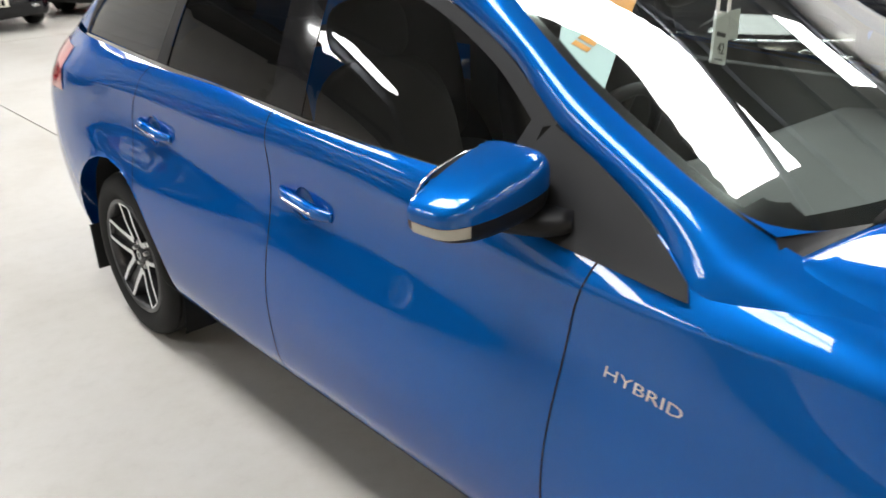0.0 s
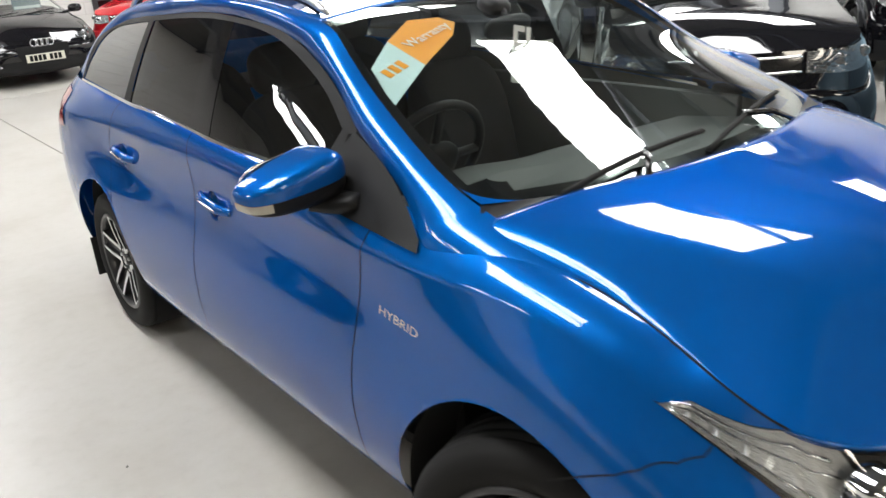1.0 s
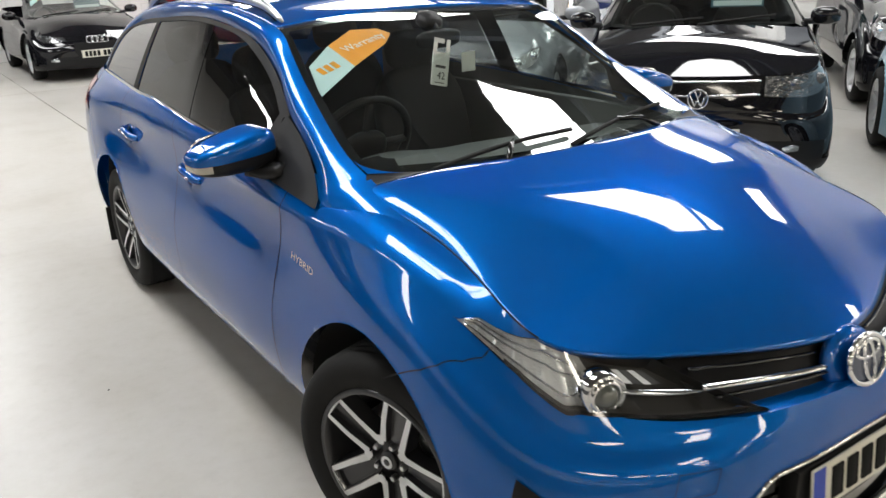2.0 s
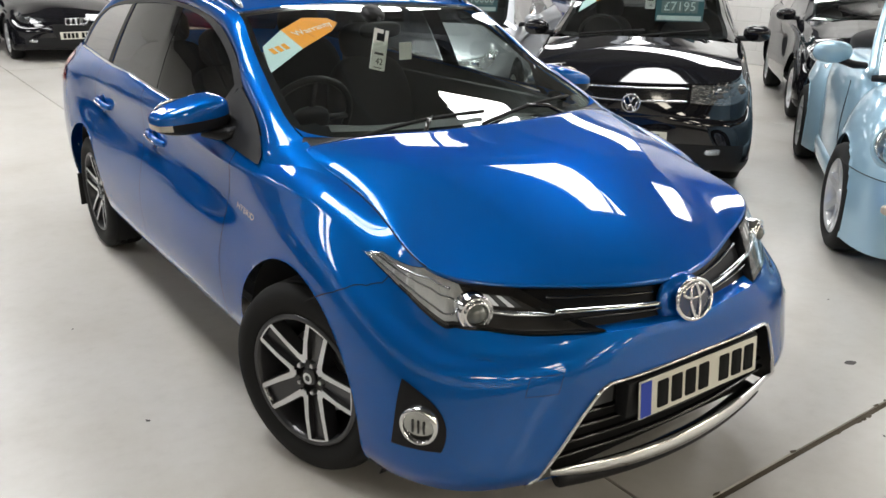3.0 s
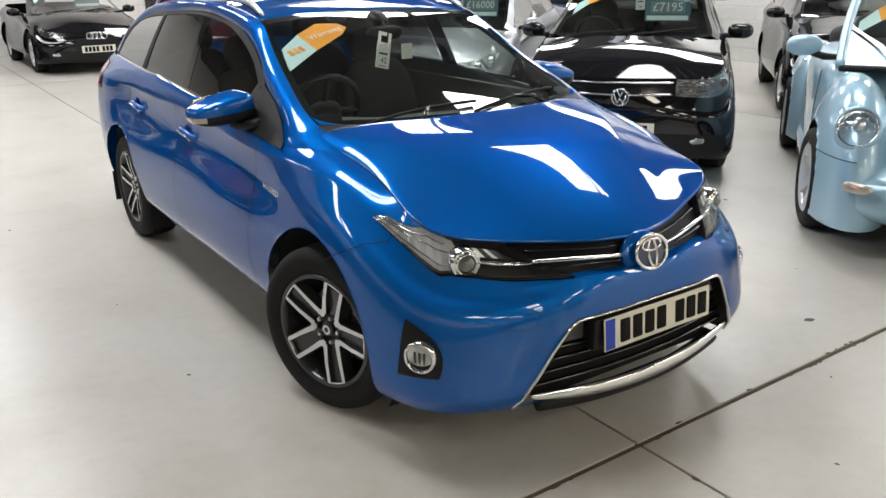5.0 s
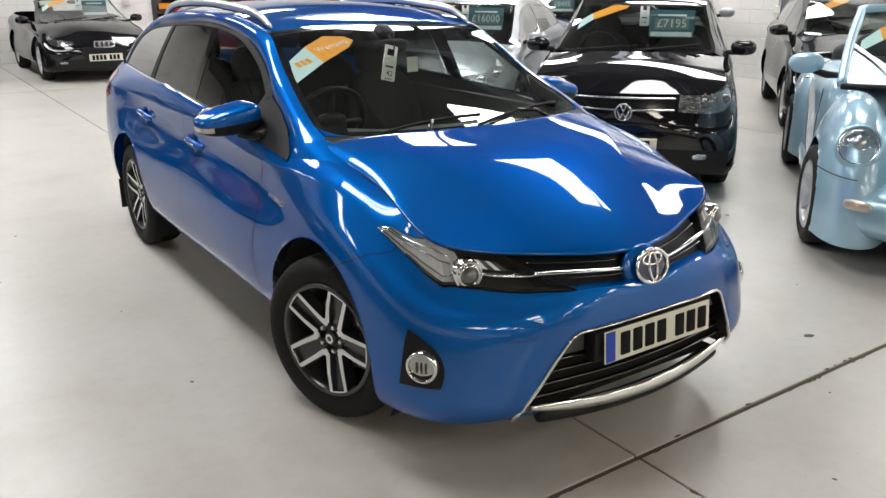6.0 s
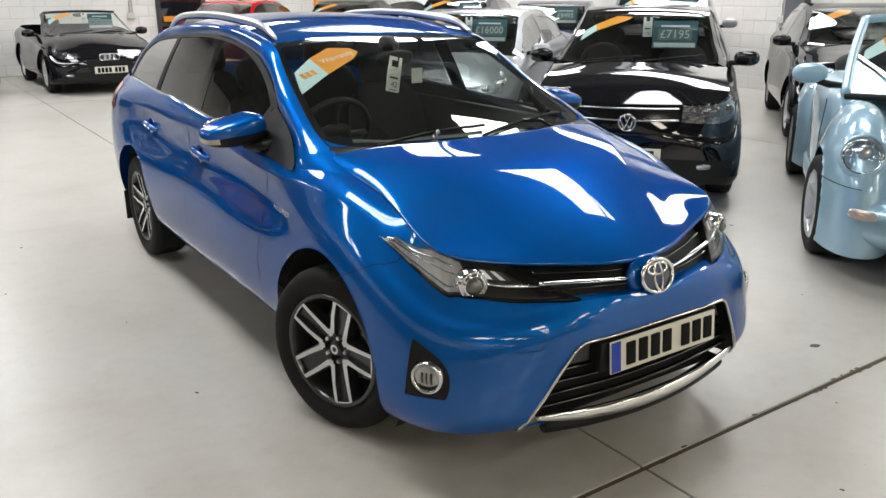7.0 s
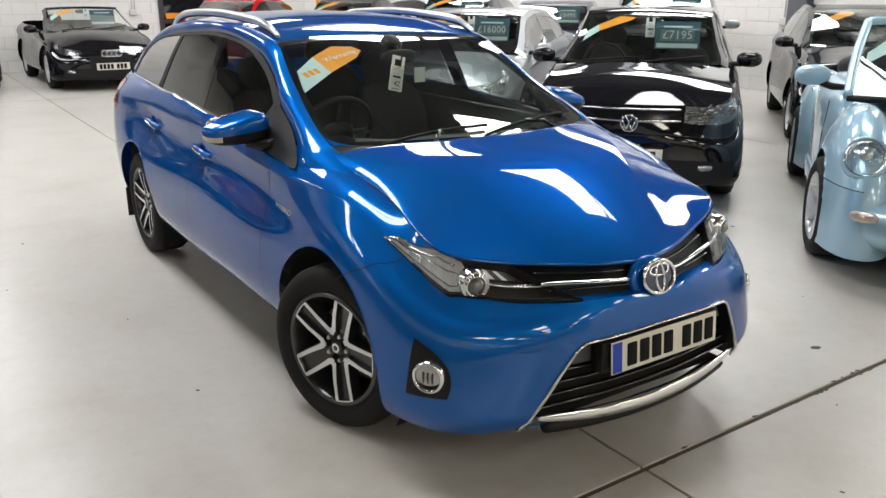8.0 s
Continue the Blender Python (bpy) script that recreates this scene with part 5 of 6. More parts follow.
# a blunter nose and a flat bonnet
BLUNT = {10: (.045, -.045), 11: (.045, -.012), 9: (.012, -.02)}
HATCH_LINES = [[(x + BLUNT.get(i, (0, 0))[0], y + BLUNT.get(i, (0, 0))[1], z) for i, (x, y, z) in enumerate(line)] for line in LINES]
HATCH_LINES[7] = HATCH_LINES[7][:7] + [(.760, .45, .995), (.735, .1, .955), (.735, -.22, .900), (.715, -.55, .815), (.45, -.700, .785), (0, -.745, .780)]
HATCH_LINES[6] = HATCH_LINES[6][:9] + [(.790, -.28, .80), (.755, -.575, .665), (.45, -.765, .640), (0, -.812, .632)]
TEAL = material("teal_card", (0.014, 0.080, 0.100), 0.45)
PRICE_INK = material("pale_price_print", (0.45, 0.54, 0.54), 0.5)
DIGIT_BOX = material("grey_digit_box", (0.10, 0.14, 0.145), 0.5)
SMOKED = material("smoked_lamp", (0.11, 0.115, 0.12), 0.1, 0.6, 1.0)
cells = add(SMOKED, "ShaderNodeTexVoronoi", Scale=9.0)
bump(SMOKED, cells.outputs["Distance"], 0.2, 0.02)
GREY_LENS = material("lamp_glass", (0.55, 0.57, 0.58), 0.12, 0.7, 1.0)
cells = add(GREY_LENS, "ShaderNodeTexVoronoi", Scale=26.0)
bump(GREY_LENS, cells.outputs["Distance"], 0.6, 0.02)
SOFT_TOP = material("black_canvas", (0.015, 0.015, 0.016), 0.9)


def plain_wheel(parent, x, y, radius, out, spokes=5, steer=0.0):
    hub = new("wheel")
    hub.parent = parent
    hub.matrix_basis = Matrix.Translation((x, y, radius)) @ pose(0, 0, 0, 0, 0, (180 if out > 0 else 0) + steer)
    r, rim = radius, radius * .68
    link("tyre", *lathe([(rim, -.085), (rim + .015, -.097), (r - .05, -.106), (r - .015, -.092), (r - .002, -.068), (r, -.03), (r, .03), (r - .002, .068), (r - .015, .092), (rim, .09)], 48), RUBBER, hub)
    link("rim", *lathe([(rim + .004, -.09), (rim - .008, -.098), (rim - .018, -.06), (rim - .03, .08)], 48), ALLOY, hub)
    link("rim_back", *lathe([(0, .02), (rim - .02, .02)], 32), VOID, hub)
    for i in range(spokes):
        a = 2 * math.pi * i / spokes + .4
        c, s = math.cos(a), math.sin(a)
        pts = [(.03, -.030, -.060), (.03, .030, -.060), (rim - .01, .020, -.090), (rim - .01, -.020, -.090)]
        v = [(d, u * c - w * s, u * s + w * c) for u, w, d in pts] + [(d + .04, u * c - w * s, u * s + w * c) for u, w, d in pts]
        link("spoke", v, [(0, 1, 2, 3), (0, 3, 7, 4), (1, 5, 6, 2)], ALLOY, hub, smooth=False)
    link("hub_cap", *lathe([(0, -.072), (.03, -.070), (.045, -.06), (.05, -.03)], 24), ALLOY, hub)


def price_card(parent, m, price, width=.34):
    """A teal card with a price, a line of print as bars above, and a pale foot."""
    c = new("price_card")
    c.parent = parent
    c.matrix_basis = m
    h = width * .62
    boxed("card", (-width / 2, 0, -h / 2), (width / 2, .003, h / 2), TEAL, c)
    if price:
        step = width * .78 / len(price)
        for i in range(len(price)):
            x = -width * .39 + step * i
            boxed("digit_box", (x + .003, -.0012, -width * .13), (x + step - .003, .0005, width * .13), DIGIT_BOX, c)
        words("price", price, width * .27, PRICE_INK, c, Matrix.Translation((0, -.002, .0)) @ pose(0, 0, 0, 90))
    boxed("print_bar", (-width * .32, -.002, h * .28), (width * .32, 0, h * .34), PRICE_INK, c)
    boxed("foot", (-width * .46, -.002, -h * .46), (width * .46, 0, -h * .30), PRICE_INK, c)


def badge_on(car, m):
    link("badge_disc", *placed(blob(.058, .008, .058, 24), m), GLOSS_BLACK, car)
    link("badge_ring", *placed(oval_ring(.060, .060, .006, 28), m @ Matrix.Translation((0, -.006, 0))), CHROME, car)
    for x0, z0, x1, z1 in ((-.020, .044, 0, .006), (.020, .044, 0, .006), (-.046, .020, -.020, -.044), (.046, .020, .020, -.044), (-.020, -.044, 0, -.004), (.020, -.044, 0, -.004)):
        link("badge_stroke", *placed(tube([(x0, 0, z0), (x1, 0, z1)], .005, 6), m @ Matrix.Translation((0, -.009, 0))), CHROME, car)


def paper_strip(parent, point, k=1.0):
    """The orange and pale blue strip behind a windscreen; point(u, w) lies on the glass."""
    q = [point(u, w) for u, w in ((-.90, .60), (-.90, .42), (-.70, .60), (-.73, .76), (-.24, .84), (-.20, .93), (-.44, .94))]
    flat_piece("warranty_strip", [q[0], q[1], q[2], q[3]], MINT_PRINT, parent)
    flat_piece("warranty_strip", [q[3], q[2], q[4], q[5], q[6]], ORANGE_PRINT, parent)


def parked_car(name, label, at, coat, to_y, to_z, wide, radius=.31, price="", number="", canvas=False, bars=2, strip=True, group="", rear_view=False, lens=None, rings=False, lines=LINES):
    car = thing(name, label, "car", at, group)
    sh = Shell(lines)
    y2s = sh.s_at_y

    def w(g):
        g = np.asarray(g, float)
        return np.stack([g[..., 0] * wide, np.interp(g[..., 1], FROM_Y, to_y), np.interp(g[..., 2], FROM_Z, to_z)], -1)

    axle = [float(np.interp(v, FROM_Y, to_y)) for v in (0, 2.6)]
    s = np.linspace(0, sh.end, 260)
    half = np.minimum(s, sh.end - s)
    g = w(sh.grid(s, 0, 7, 40))
    v, f = g.reshape(-1, 3), quads(260, 40, True)
    for a in axle:
        v, f = cut(v, f, circle_hole(a, radius, radius + .065))
    link("body", v, f, coat, car)
    n = 41
    sf, sc = y2s(-.44, 7), y2s(.27, 7)
    u = np.linspace(-1, 1, n)[None]
    edge = sh.at(np.linspace(sf, 2 * sh.mid - sf, n), np.full(n, 7.0))
    side = sh.at(np.linspace(sc, sf, 30), np.full(30, 7.0))
    back = curve([side[0], (-.33, .15, 1.012), (0, .105, 1.018), (.33, .15, 1.012), side[0] * (-1, 1, 1)], n)
    hood = coons(back, edge, side, side * (-1, 1, 1))
    ww = np.linspace(0, 1, 30)[:, None]
    hood[..., 2] += (.012 if lines is HATCH_LINES else .026) * np.sin(np.pi * ww**1.2) * (1 - u**2)
    sheet("bonnet", w(hood), coat, car, flip=True)
    up = np.asarray(UPPER) * (-1, 1, 1)
    pillar, rail, post = by_index(up, 0, 5, 24), by_index(up, 5, 10, 30), by_index(up, 10, 12, 10)
    low = curve([pillar[0], (-.35, .17, .995), (0, .13, .99), (.35, .17, .995), pillar[0] * (-1, 1, 1)], n)
    high = curve([pillar[-1], (-.33, 1.085, 1.380), (0, 1.11, 1.386), (.33, 1.085, 1.380), pillar[-1] * (-1, 1, 1)], n)
    screen = coons(low, high, pillar, pillar * (-1, 1, 1))
    bulge = .028 * np.sin(np.pi * np.linspace(0, 1, 24)[:, None]) * (1 - u**2)
    screen[..., 2] += bulge * .85
    screen[..., 1] -= bulge * .5
    glassy = w(screen)
    sheet("windscreen", glassy, SCREEN_GLASS, car).visible_shadow = False
    for piece in (glassy[-2:], glassy[:, :2], glassy[:, -2:], glassy[:3]):
        sheet("screen_border", piece + (0, .004, -.005), GLOSS_BLACK, car)
    tail = curve([rail[-1], (-.3, 2.87, 1.36), (0, 2.89, 1.367), (.3, 2.87, 1.36), rail[-1] * (-1, 1, 1)], n)
    roof = coons(high, tail, rail, rail * (-1, 1, 1))
    roof[..., 2] += .015 * np.sin(np.pi * np.linspace(0, 1, 30)[:, None]) * (1 - u**2)
    top = SOFT_TOP if canvas else coat
    if not canvas:
        sheet("roof", w(roof), top, car)
    else:
        link("screen_header", *tube(w(high), .022, 8), GLOSS_BLACK, car)
    end = curve([(-.60, 3.32, 1.10), (-.3, 3.48, 1.10), (0, 3.53, 1.10), (.3, 3.48, 1.10), (.60, 3.32, 1.10)], n)
    if not canvas:
        sheet("rear_window", w(coons(tail, end, post, post * (-1, 1, 1))), DARK_GLASS, car)
    yz, outer = by_index(FRAME, 0, 12, 70), by_index(up, 0, 12, 70)
    inside = np.c_[-side_x(yz[:, 0], yz[:, 1]), yz]
    k = np.linspace(0, 1, 6)[None, :, None]
    stop = 31 if canvas else 70
    both("pillar_rail", w(inside[:stop, None] * (1 - k) + outer[:stop, None] * k), coat, car)
    if canvas:
        sheet("rear_deck", w(np.array([[(x, y, 1.03 - .06 * (y - 2.0)) for x in np.linspace(-.74, .74, 9)] for y in np.linspace(1.95, 3.1, 8)])), coat, car)
    belt = [(.50, .965), (1.0, 1.006), (1.5, 1.038), (2.2, 1.062), (2.9, 1.085)]
    if not canvas:
        both("side_glass", w(side_patch(belt, FRAME[1:], 10, 0, 60)), DARK_GLASS if not rear_view else GLOSS_BLACK, car)
        both("window_frame", w(side_patch([(.62, 1.04), (.86, 1.170), (1.0, 1.240), (1.13, 1.290), (1.30, 1.327), (1.6, 1.349), (2.1, 1.332), (2.5, 1.304), (2.75, 1.254), (2.88, 1.15), (2.90, 1.085)], [(.56, 1.046)] + FRAME[3:], 4, .004, 60)), GLOSS_BLACK, car)
        both("side_post", w(side_patch([(1.44, 1.03), (1.56, 1.04)], [(1.46, 1.37), (1.60, 1.38)], 6, .003, 5)), GLOSS_BLACK, car)
    # lamps, grille and low intake lie in the nose band
    s0, s1 = y2s(-.40 if lines is HATCH_LINES else -.27, 6), float(np.interp(-.40, sh.at(np.linspace(sf, sh.mid, 100), np.full(100, 6.5))[:, 0], np.linspace(sf, sh.mid, 100)))
    s = np.linspace(s0, s1, 30)
    lo, hi = np.interp(s, [s0, s1], [6.16, 6.36]), np.interp(s, [s0, s0 + .12], [6.4, 6.94])
    lampg = sh.grid(s, lo, hi, 10) + np.array((-.006, -.008, .003))
    both("headlamp", w(lampg), lens or GREY_LENS, car, "clear headlamp")
    for t in (9, 19):
        p = w(lampg[t, 5])
        for sx in (1, -1):
            link("lamp_bowl", *placed(blob(.042, .022, .036, 16), Matrix.Translation((p[0] * sx, p[1] + .004, p[2]))), SMOKED if lens else CHROME, car)
    s = np.linspace(s1 + .02, 2 * sh.mid - s1 - .02, 40)
    sheet("grille", w(sh.grid(s, 6.36, 6.92, 6) + np.array((0, -.006, 0))), GLOSS_BLACK, car)
    for q in np.linspace(6.44, 6.84, bars) if bars else ():
        link("grille_bar", *tube(w(sh.at(s, np.full(40, q)) + np.array((0, -.010, 0))), .007, 6), CHROME, car)
    s = np.linspace(sf + .12, 2 * sh.mid - sf - .12, 60)
    low_s = np.linspace(y2s(-.40, .5), 2 * sh.mid - y2s(-.40, .5), 60)
    sheet("low_skirt", w(sh.grid(low_s, 0, 1.15, 5) * (1.004, 1.004, 1)), PLASTIC, car)
    sheet("low_intake", w(sh.grid(s, 1.15, 2.3, 6) + np.array((0, -.004, 0))), PLASTIC, car)
    for sx in (-1, 1):
        row = np.linspace(y2s(-.30, 1.9), sh.mid, 200)
        c = w(sh.at(np.array([np.interp(-.60, sh.at(row, np.full(200, 1.9))[:, 0], row)]), np.array([1.9])))[0]
        link("fog_lamp", *placed(blob(.070, .016, .022, 16, .7), Matrix.Translation((-c[0] * sx, c[1] - .005, c[2])) @ pose(0, 0, 0, 0, 0, sx * 32)), GREY_LENS, car)
    y_nose = float(np.interp(-.83, FROM_Y, to_y))
    badge = w(np.array((0, -.785, .675)))
    m = Matrix.Translation(badge + np.array((0, -.02, 0)))
    if rings:
        sheet("tall_grille", w(np.array([[(x * (.72 + .28 * min(1, (z - .30) / .2)), -.848 + .15 * x * x, z) for x in np.linspace(-.33, .33, 17)] for z in np.linspace(.32, .64, 10)])), PLASTIC, car, "black tall grille")
        for q in range(4):
            link("badge_ring", *placed(oval_ring(.050, .050, .0065, 24), Matrix.Translation(badge + np.array((-.108 + .072 * q, -.055, .0)))), CHROME, car)
    else:
        badge_on(car, m)
    zp = float(np.interp(.45, FROM_Z, to_z))
    number_plate(car, Matrix.Translation((0, y_nose - .045, zp)))
    for sx in (-1, 1):
        hinge = w(np.array((sx * .80, .62, 1.02)))
        m = Matrix.Translation(hinge + np.array((sx * .115, .0, .01))) @ pose(0, 0, 0, 0, 0, sx * -10)
        link("door_mirror", *placed(blob(.105, .07, .065, 24, .8, lambda p: p.y < .04), m), coat, car)
        link("mirror_glass", *placed(blob(.095, .01, .056, 20, .8), m @ Matrix.Translation((0, .045, 0))), PLASTIC, car)
        link("mirror_arm", *tube([hinge + np.array((sx * .06, 0, -.03)), hinge + np.array((-sx * .03, -.02, -.03))], .022, 8), PLASTIC, car)
        for a in axle:
            plain_wheel(car, sx * (.745 * wide), a, radius, sx)
            rows = []
            for i in range(25):
                t = math.radians(-20) + math.radians(220) * i / 24
                rows.append([(sx * hx * wide, a + (radius + .068) * math.cos(t), radius + (radius + .068) * math.sin(t)) for hx in (.80, .70, .50)])
            rows = np.array(rows)
            sheet("arch_liner", rows, VOID, car)
            sheet("arch_wall", np.stack([rows[:, -1], np.broadcast_to((sx * .50 * wide, a, radius), (25, 3))], 1), VOID, car)
    y0, y1 = to_y[0] + .25, to_y[-1] - .2
    boxed("floor_pan", (-.68 * wide, y0, to_z[0] + .03), (.68 * wide, y1, to_z[0] + .07), VOID, car)
    # cabin
    dash = np.array([[(x, y, .975 - .10 * (y - .2) - .03 * abs(x)) for x in np.linspace(-.64, .64, 17)] for y in np.linspace(.22, .78, 8)])
    dash[-1, :, 2] -= .14
    sheet("dashboard", w(dash), DASH, car)
    hub = Matrix.Translation(w(np.array((-.37, .84, .96)))) @ pose(0, 0, 0, -64)
    link("steering_wheel", *placed(tube([(.185 * math.cos(t), .185 * math.sin(t), 0) for t in [2 * math.pi * i / 28 for i in range(28)]], .014, 6, True), hub), PLASTIC, car)
    lift = float(np.interp(1.18, FROM_Z, to_z)) - 1.18
    for x in (-.37, .37):
        seat(car, x * wide, float(np.interp(1.30, FROM_Y, to_y)), .30 + lift)
    point = lambda a, b: Vector(glassy[int(round(b * 23)), int(round((a + 1) / 2 * (n - 1)))]) + Vector((0, .012, -.014))
    if strip:
        paper_strip(car, point)
    if price is not None:
        c = point(.46, .56)
        price_card(car, Matrix.Translation(c + Vector((0, .06, -.02))) @ pose(0, 0, 0, -12), price, .40 * wide)
    if number:
        c = point(.04, .66)
        tag = new("hanger_tag")
        tag.parent = car
        tag.matrix_basis = Matrix.Translation(c + Vector((0, .05, 0)))
        boxed("card", (-.040, 0, -.085), (.040, .002, .05), CARD, tag, bevel=.003)
        boxed("card", (-.040, 0, .05), (-.016, .002, .085), CARD, tag)
        boxed("card", (.016, 0, .05), (.040, .002, .085), CARD, tag)
        boxed("print_bar", (-.025, -.002, -.02), (.025, 0, -.008), INK, tag)
        words("number", number, .038, INK, tag, Matrix.Translation((0, -.002, -.055)) @ pose(0, 0, 0, 90))
    c = point(0, .86)
    link("rear_view_mirror", *placed(blob(.11, .018, .032, 16, .7), Matrix.Translation(c + Vector((0, .07, -.02)))), PLASTIC, car)
    ss = np.linspace(sh.t[2] - .10, y2s(2.98), 10)
    both("tail_lamp", w(sh.grid(ss, 4.7, 6.6, 8) + np.array((-.005, .005, 0))), TAIL_RED, car)
    for a, b in (((-.50, .205, 1.018), (.02, .225, 1.066)), ((-.02, .165, 1.020), (.53, .325, 1.070))):
        a, b = w(np.array(a)), w(np.array(b))
        link("wiper_blade", *tube([a + (b - a) * t for t in np.linspace(0, 1, 6)], .009, 6), RUBBER, car)
    return car


HATCH_Y, HATCH_Z = [-.80, -.52, -.12, .34, 1.05, 1.6, 2.47, 2.85, 3.15], [.165, .28, .58, .735, .88, 1.01, 1.18, 1.415, 1.45]
ROAD_Y, ROAD_Z = [-.88, -.50, -.12, .42, 1.15, 1.55, 2.47, 2.85, 3.25], [.15, .26, .55, .655, .78, .92, 1.09, 1.30, 1.33]
TALL_Z = [.20, .34, .68, .84, .98, 1.13, 1.32, 1.60, 1.66]
parked_car("hatchback_car", "glossy black hatchback car with a price card behind the windscreen", pose(3.07, 2.19, 0, 0, 0, -50.4), BLACK_PAINT, HATCH_Y, HATCH_Z, .965, .30, "£7195", "16", lens=SMOKED, lines=HATCH_LINES)
parked_car("hatchback_car", "black hatchback car parked behind the pale blue convertible", pose(6.88, 2.29, 0, 0, 0, -50.7), BLACK_PAINT, HATCH_Y, HATCH_Z, .98, .31, None, lines=HATCH_LINES)
parked_car("roadster", "black two-seat roadster with a canvas roof, by the white wall", pose(1.07, 12.69, 0, 0, 0, 0), BLACK_PAINT, ROAD_Y, ROAD_Z, 1.045, .325, "", "7", canvas=True, bars=0, rings=True, lens=SMOKED)
parked_car("hatchback_car", "black hatchback car parked by the white wall", pose(-1.40, 12.75, 0, 0, 0, 0), BLACK_PAINT, HATCH_Y, HATCH_Z, 1.0, .31, "", bars=0, rings=True, lens=SMOKED, lines=HATCH_LINES)
parked_car("hatchback_car", "red hatchback car parked by the white wall", pose(3.2, 13.3, 0, 0, 0, -45), RED_PAINT, HATCH_Y, HATCH_Z, .95, .29, None, strip=False, lines=HATCH_LINES)
parked_car("saloon_car", "silver saloon car with a price card behind the windscreen", pose(2.81, 4.63, 0, 0, 0, -51.6), SILVER_PAINT, FROM_Y, [.175, .30, .60, .71, .84, .97, 1.15, 1.36, 1.395], 1.0, .315, "£16000", "9")
parked_car("tall_car", "silver off-road car parked behind the black hatchback", pose(6.84, 5.3, 0, 0, 0, -50), SILVER_PAINT, FROM_Y, TALL_Z, 1.03, .35, "")
parked_car("hatchback_car", "navy blue hatchback car with a price card behind the windscreen", pose(6.6, 7.5, 0, 0, 0, -50), NAVY_PAINT, HATCH_Y, HATCH_Z, .98, .31, "£8495", strip=False, lines=HATCH_LINES)
parked_car("tall_car", "dark blue off-road car with a paper strip behind the windscreen", pose(6.3, 9.8, 0, 0, 0, -50), NAVY_PAINT, FROM_Y, [.19, .32, .64, .79, .92, 1.07, 1.25, 1.49, 1.55], 1.0, .33, "")
parked_car("hatchback_car", "black hatchback car with a paper strip behind the windscreen", pose(5.3, 12.3, 0, 0, 0, -45), BLACK_PAINT, HATCH_Y, HATCH_Z, .97, .30, None, lines=HATCH_LINES)
parked_car("hatchback_car", "white hatchback car parked by the far wall", pose(9.2, 12.9, 0, 0, 0, 0), WHITE_PAINT, HATCH_Y, HATCH_Z, .97, .30, None, strip=False, lines=HATCH_LINES)

for y, coat, words_on in ((5.3, BLACK_PAINT, "black"), (7.9, MAROON_PAINT, "dark red"), (10.4, GREY_PAINT, "dark grey"), (12.9, BLACK_PAINT, "black")):
    parked_car("hatchback_car", words_on + " hatchback car parked opposite the blue estate car", pose(-4.35, y, 0, 0, 0, 78), coat, HATCH_Y, HATCH_Z, 1.0, .31, None, strip=False, lines=HATCH_LINES)


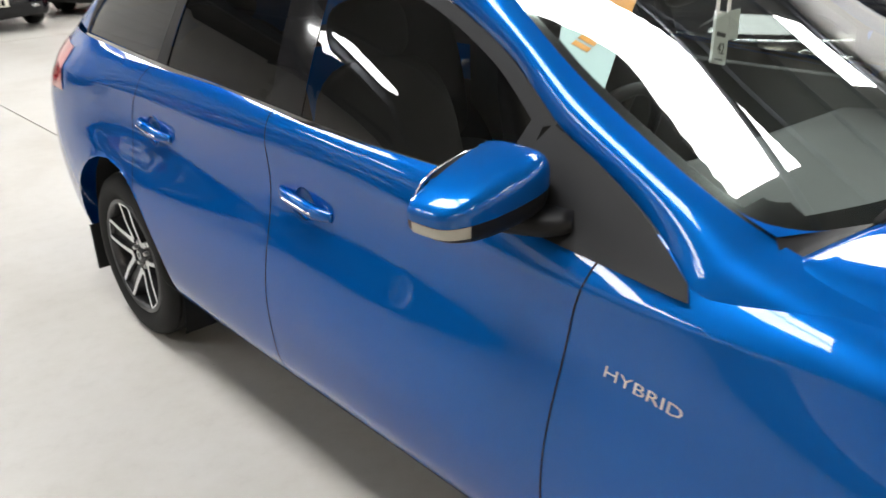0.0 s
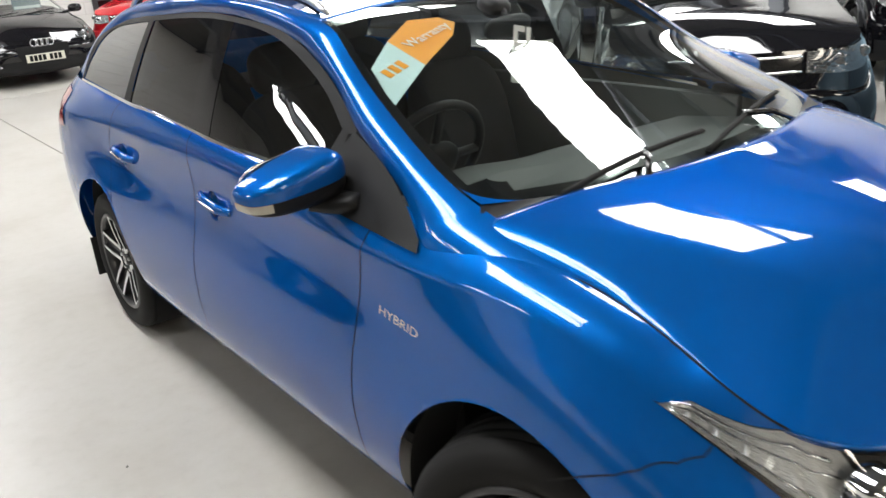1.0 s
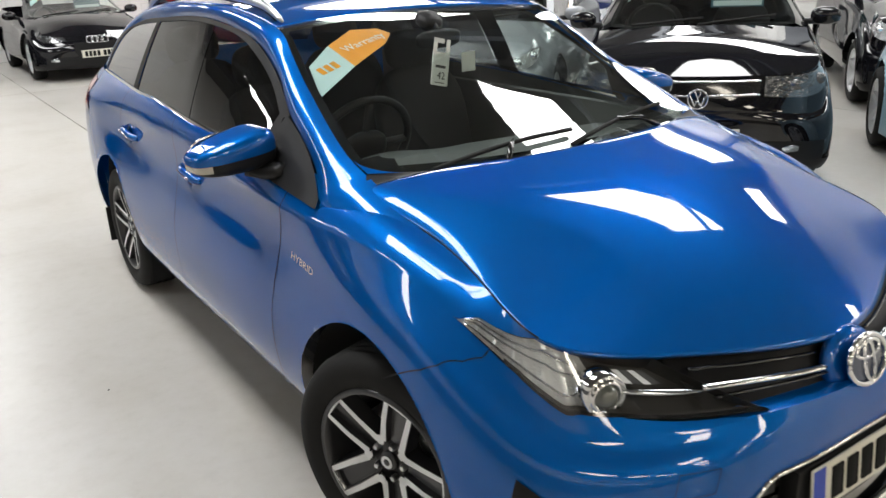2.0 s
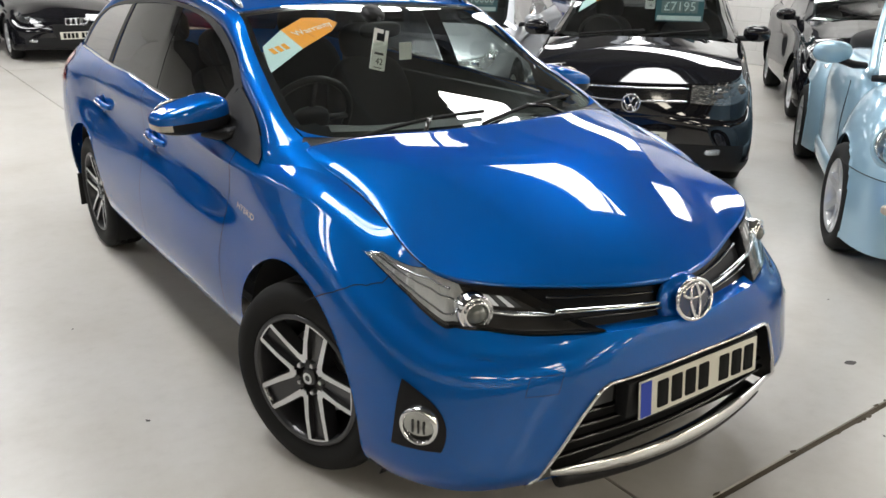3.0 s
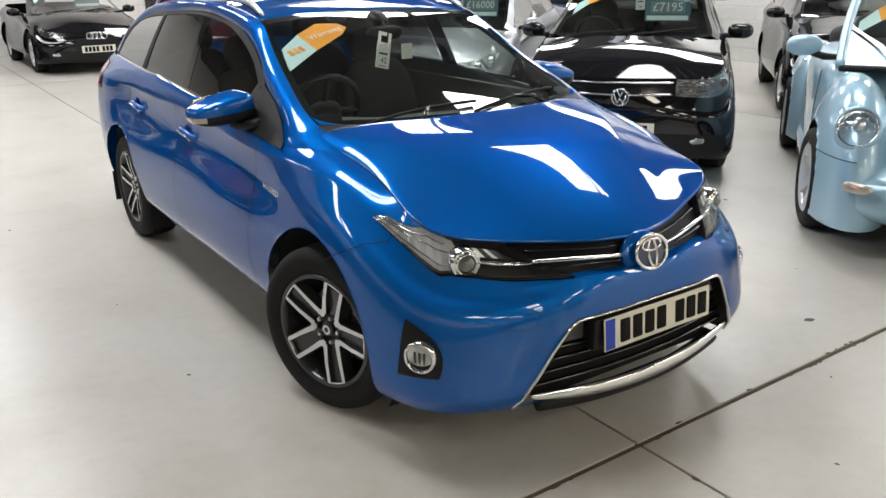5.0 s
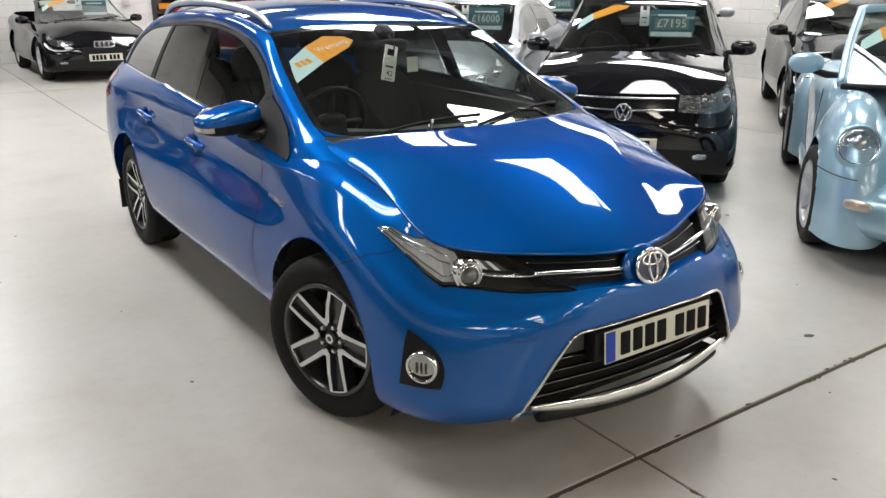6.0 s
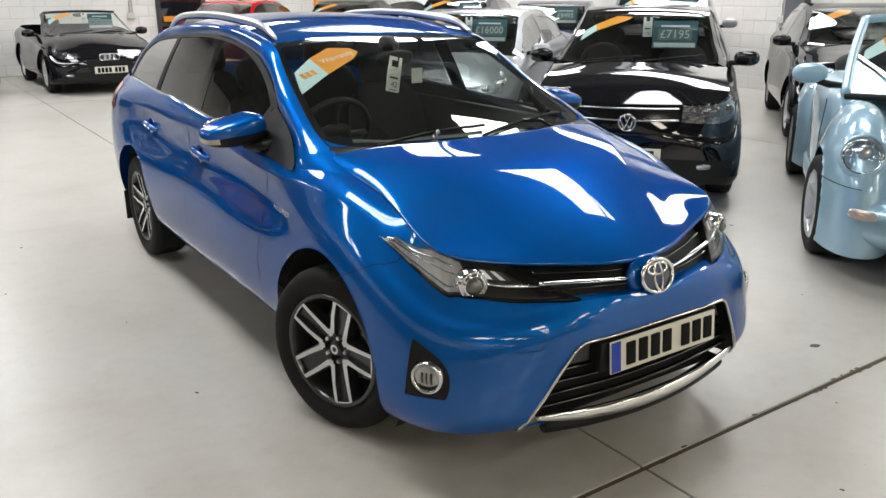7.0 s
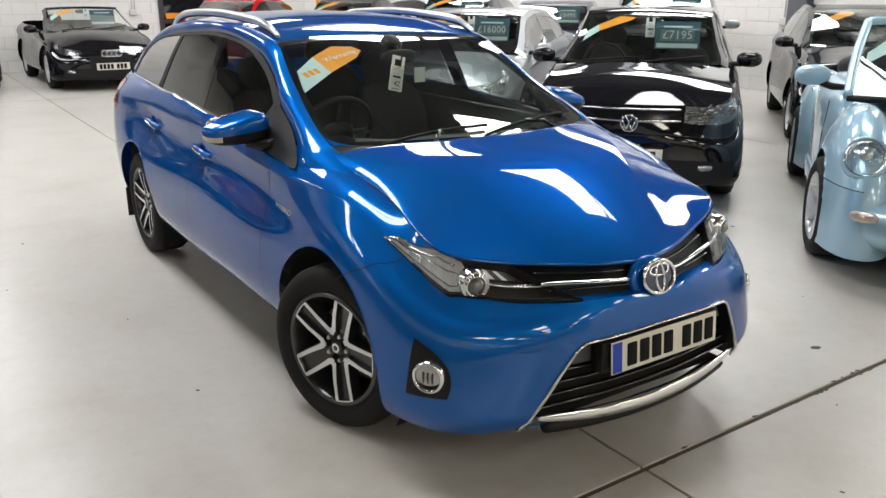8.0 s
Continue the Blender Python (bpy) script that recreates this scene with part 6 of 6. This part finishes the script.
def convertible():
    """A round-winged two-door convertible: wings, bonnet and bumpers are separate swellings, its hood is folded down."""
    car = thing("convertible_car", "pale blue convertible car with round wings and round headlamps", "car", pose(3.150, -.415, 0, 0, 0, -53.8))
    r = .31
    def swell(name, c, size, keep=lambda p: True, power=1.0, mat=SKY_PAINT, n=128, holes=(), turn=None, label=""):
        v, f = blob(*size, n, power, keep)
        m = Matrix.Translation(c) @ (turn or Matrix())
        v = [m @ p for p in v]
        for h in holes:
            v, f = cut(v, f, h)
        return link(name, v, f, mat, car, label)
    for sx in (-1, 1):
        swell("front_wing", (sx * .63, .03, .28), (.235, .69, .67), lambda p: p.z > -.12, .92, holes=[circle_hole(0, r, r + .05)])
        swell("rear_wing", (sx * .620, 2.52, .28), (.245, .74, .66), lambda p: p.z > -.12, .92, holes=[circle_hole(2.51, r, r + .05)])
        swell("door", (sx * .50, 1.27, .56), (.285, .95, .45), lambda p: True, .55)
        swell("sill", (sx * .70, 1.26, .27), (.105, .75, .09), lambda p: True, .7)
        for y in (0, 2.51):
            plain_wheel(car, sx * .755, y, r, sx, 6, 4 if y < 1 else 0)
            rows = np.array([[(sx * hx, y + (r + .053) * math.cos(t), r + (r + .053) * math.sin(t)) for hx in (.82, .70, .50)] for t in np.linspace(math.radians(-15), math.radians(195), 25)])
            sheet("arch_liner", rows, VOID, car)
            sheet("arch_wall", np.stack([rows[:, -1], np.broadcast_to((sx * .50, y, r), (25, 3))], 1), VOID, car)
        # headlamp: glass dome over a bright bowl, in a painted rim that leans back
        m = Matrix.Translation((sx * .665, -.515, .715)) @ pose(0, 0, 0, 0, 0, 90 + sx * 12) @ pose(0, 0, 0, 0, 24, 0)
        lampu = new("headlamp")
        lampu.parent = car
        lampu["label"] = "round clear headlamp"
        link("lens", *lathe([(0, -.050), (.04, -.047), (.08, -.034), (.108, -.008), (.112, .01)], 40, m), LENS, lampu).visible_shadow = False
        link("bowl", *lathe([(0, .05), (.04, .045), (.08, .022), (.108, -.002)], 32, m), BULB, lampu)
        link("rim", *lathe([(.106, -.012), (.112, -.020), (.122, -.012), (.126, .03)], 40, m), SKY_PAINT, lampu)
        link("chrome_ring", *lathe([(.094, .004), (.099, -.016), (.106, -.014), (.108, .0)], 40, m), CHROME, lampu)
        for i in range(12):
            t = math.pi * i / 6
            link("bowl_rib", *placed(tube([(.040, .030 * math.cos(t), .030 * math.sin(t)), (.018, .088 * math.cos(t), .088 * math.sin(t))], .0035, 6), m), BRUSHED, lampu)
        link("bulb_cap", *placed(blob(.022, .038, .038, 20), m @ Matrix.Translation((-.012, 0, .022))), BRUSHED, lampu)
        link("indicator", *placed(blob(.080, .022, .030, 32, .7), Matrix.Translation((sx * .655, -.715, .43)) @ pose(0, 0, 0, 0, 0, sx * 36)), PEARL, car, "clear indicator lamp with an amber bulb")
        link("indicator_bulb", *placed(blob(.032, .012, .014, 16), Matrix.Translation((sx * .662, -.730, .43)) @ pose(0, 0, 0, 0, 0, sx * 36)), PALE_AMBER, car)
        # mirror on a black foot
        link("door_mirror", *placed(blob(.115, .075, .068, 28, .85, lambda p: p.y < .05), Matrix.Translation((sx * .900, .66, 1.055)) @ pose(0, 0, 0, 0, 0, sx * -12)), SKY_PAINT, car, "pale blue door mirror")
        link("mirror_glass", *placed(blob(.10, .01, .058, 20, .85), Matrix.Translation((sx * .90, .712, 1.055))), PLASTIC, car)
        link("mirror_foot", *tube([(sx * .86, .66, 1.01), (sx * .77, .64, .985), (sx * .70, .66, .98)], [.03, .036, .03], 10, False, .7), PLASTIC, car)
        post = curve([(sx * .70, .34, .955), (sx * .665, .58, 1.14), (sx * .61, .82, 1.31), (sx * .575, .94, 1.40)], 20)
        link("screen_post", *tube(post, .030, 10), SKY_PAINT, car)
        link("door_handle", *placed(blob(.018, .06, .016, 16), Matrix.Translation((sx * .785, 1.85, .84))), CHROME, car)
    # joints: between wing and bumper, round the doors, along the bonnet
    for sx in (-1, 1):
        for line in ([(sx * (.63 + .242 * math.sin(a)), .03 - .70 * math.cos(a), .555) for a in np.linspace(.15, 1.35, 24)],
                     [(sx * (.793 - .010 * math.cos(t * 6)), .56, .30 + .60 * t) for t in np.linspace(0, 1, 12)]):
            link("joint_line", *tube(line, .0028, 5), VOID, car)
    swell("bonnet", (0, .02, .36), (.60, .78, .615), lambda p: p.z > .05, .90)
    swell("front_bumper", (0, -.02, .36), (.815, .785, .20), lambda p: p.y < .1, .64, holes=[circle_hole(0, r, r + .05)])
    swell("rear_body", (0, 2.35, .48), (.66, 1.1, .48), lambda p: True, .8)
    swell("rear_bumper", (0, 2.55, .38), (.78, .74, .20), lambda p: p.y > .2, .75)
    boxed("floor_pan", (-.66, -.4, .19), (.66, 2.9, .24), VOID, car)
    n = 41
    side = curve([(-.70, .34, .955), (-.665, .58, 1.14), (-.61, .82, 1.31), (-.575, .94, 1.40)], 20)
    low = curve([side[0], (-.35, .20, .965), (0, .16, .968), (.35, .20, .965), side[0] * (-1, 1, 1)], n)
    high = curve([side[-1], (-.3, .99, 1.418), (0, 1.005, 1.422), (.3, .99, 1.418), side[-1] * (-1, 1, 1)], n)
    screen = coons(low, high, side, side * (-1, 1, 1))
    sheet("windscreen", screen, SCREEN_GLASS, car).visible_shadow = False
    link("screen_header", *tube(high, .028, 10), SKY_PAINT, car)
    link("screen_foot", *tube(low + (0, .01, -.012), .022, 8), PLASTIC, car)
    point = lambda a, b: Vector(screen[int(round(b * 19)), int(round((a + 1) / 2 * (n - 1)))]) + Vector((0, .012, -.014))
    paper_strip(car, point)
    # dash, seats and the folded hood
    dash = np.array([[(x, y, .955 - .08 * (y - .2)) for x in np.linspace(-.62, .62, 17)] for y in np.linspace(.26, .80, 8)])
    dash[-1, :, 2] -= .16
    sheet("dashboard", dash, DASH, car)
    for x in (-.36, .36):
        seat(car, x, 1.25, .25)
    swell("folded_hood", (0, 2.35, .98), (.58, .34, .13), lambda p: True, .7, SOFT_TOP, 40)
    link("intake", *placed(blob(.30, .04, .055, 32, .6), Matrix.Translation((0, -.795, .245))), PLASTIC, car, "black low intake")
    link("intake_rim", *placed(oval_ring(.31, .062, .012, 40), Matrix.Translation((0, -.815, .245))), SKY_PAINT, car)
    for z in (-.02, .02):
        link("intake_bar", *tube([(-.29, -.835, .245 + z), (.29, -.835, .245 + z)], .008, 6), SKY_PAINT, car)
    number_plate(car, Matrix.Translation((0, -.835, .40)))
    return car


PALE_AMBER = material("pale_amber_bulb", (0.55, 0.34, 0.24), 0.2, 0.0, 1.0)
PEARL = material("pearl_lens", (0.50, 0.43, 0.37), 0.12, 0.2, 1.0)
convertible()
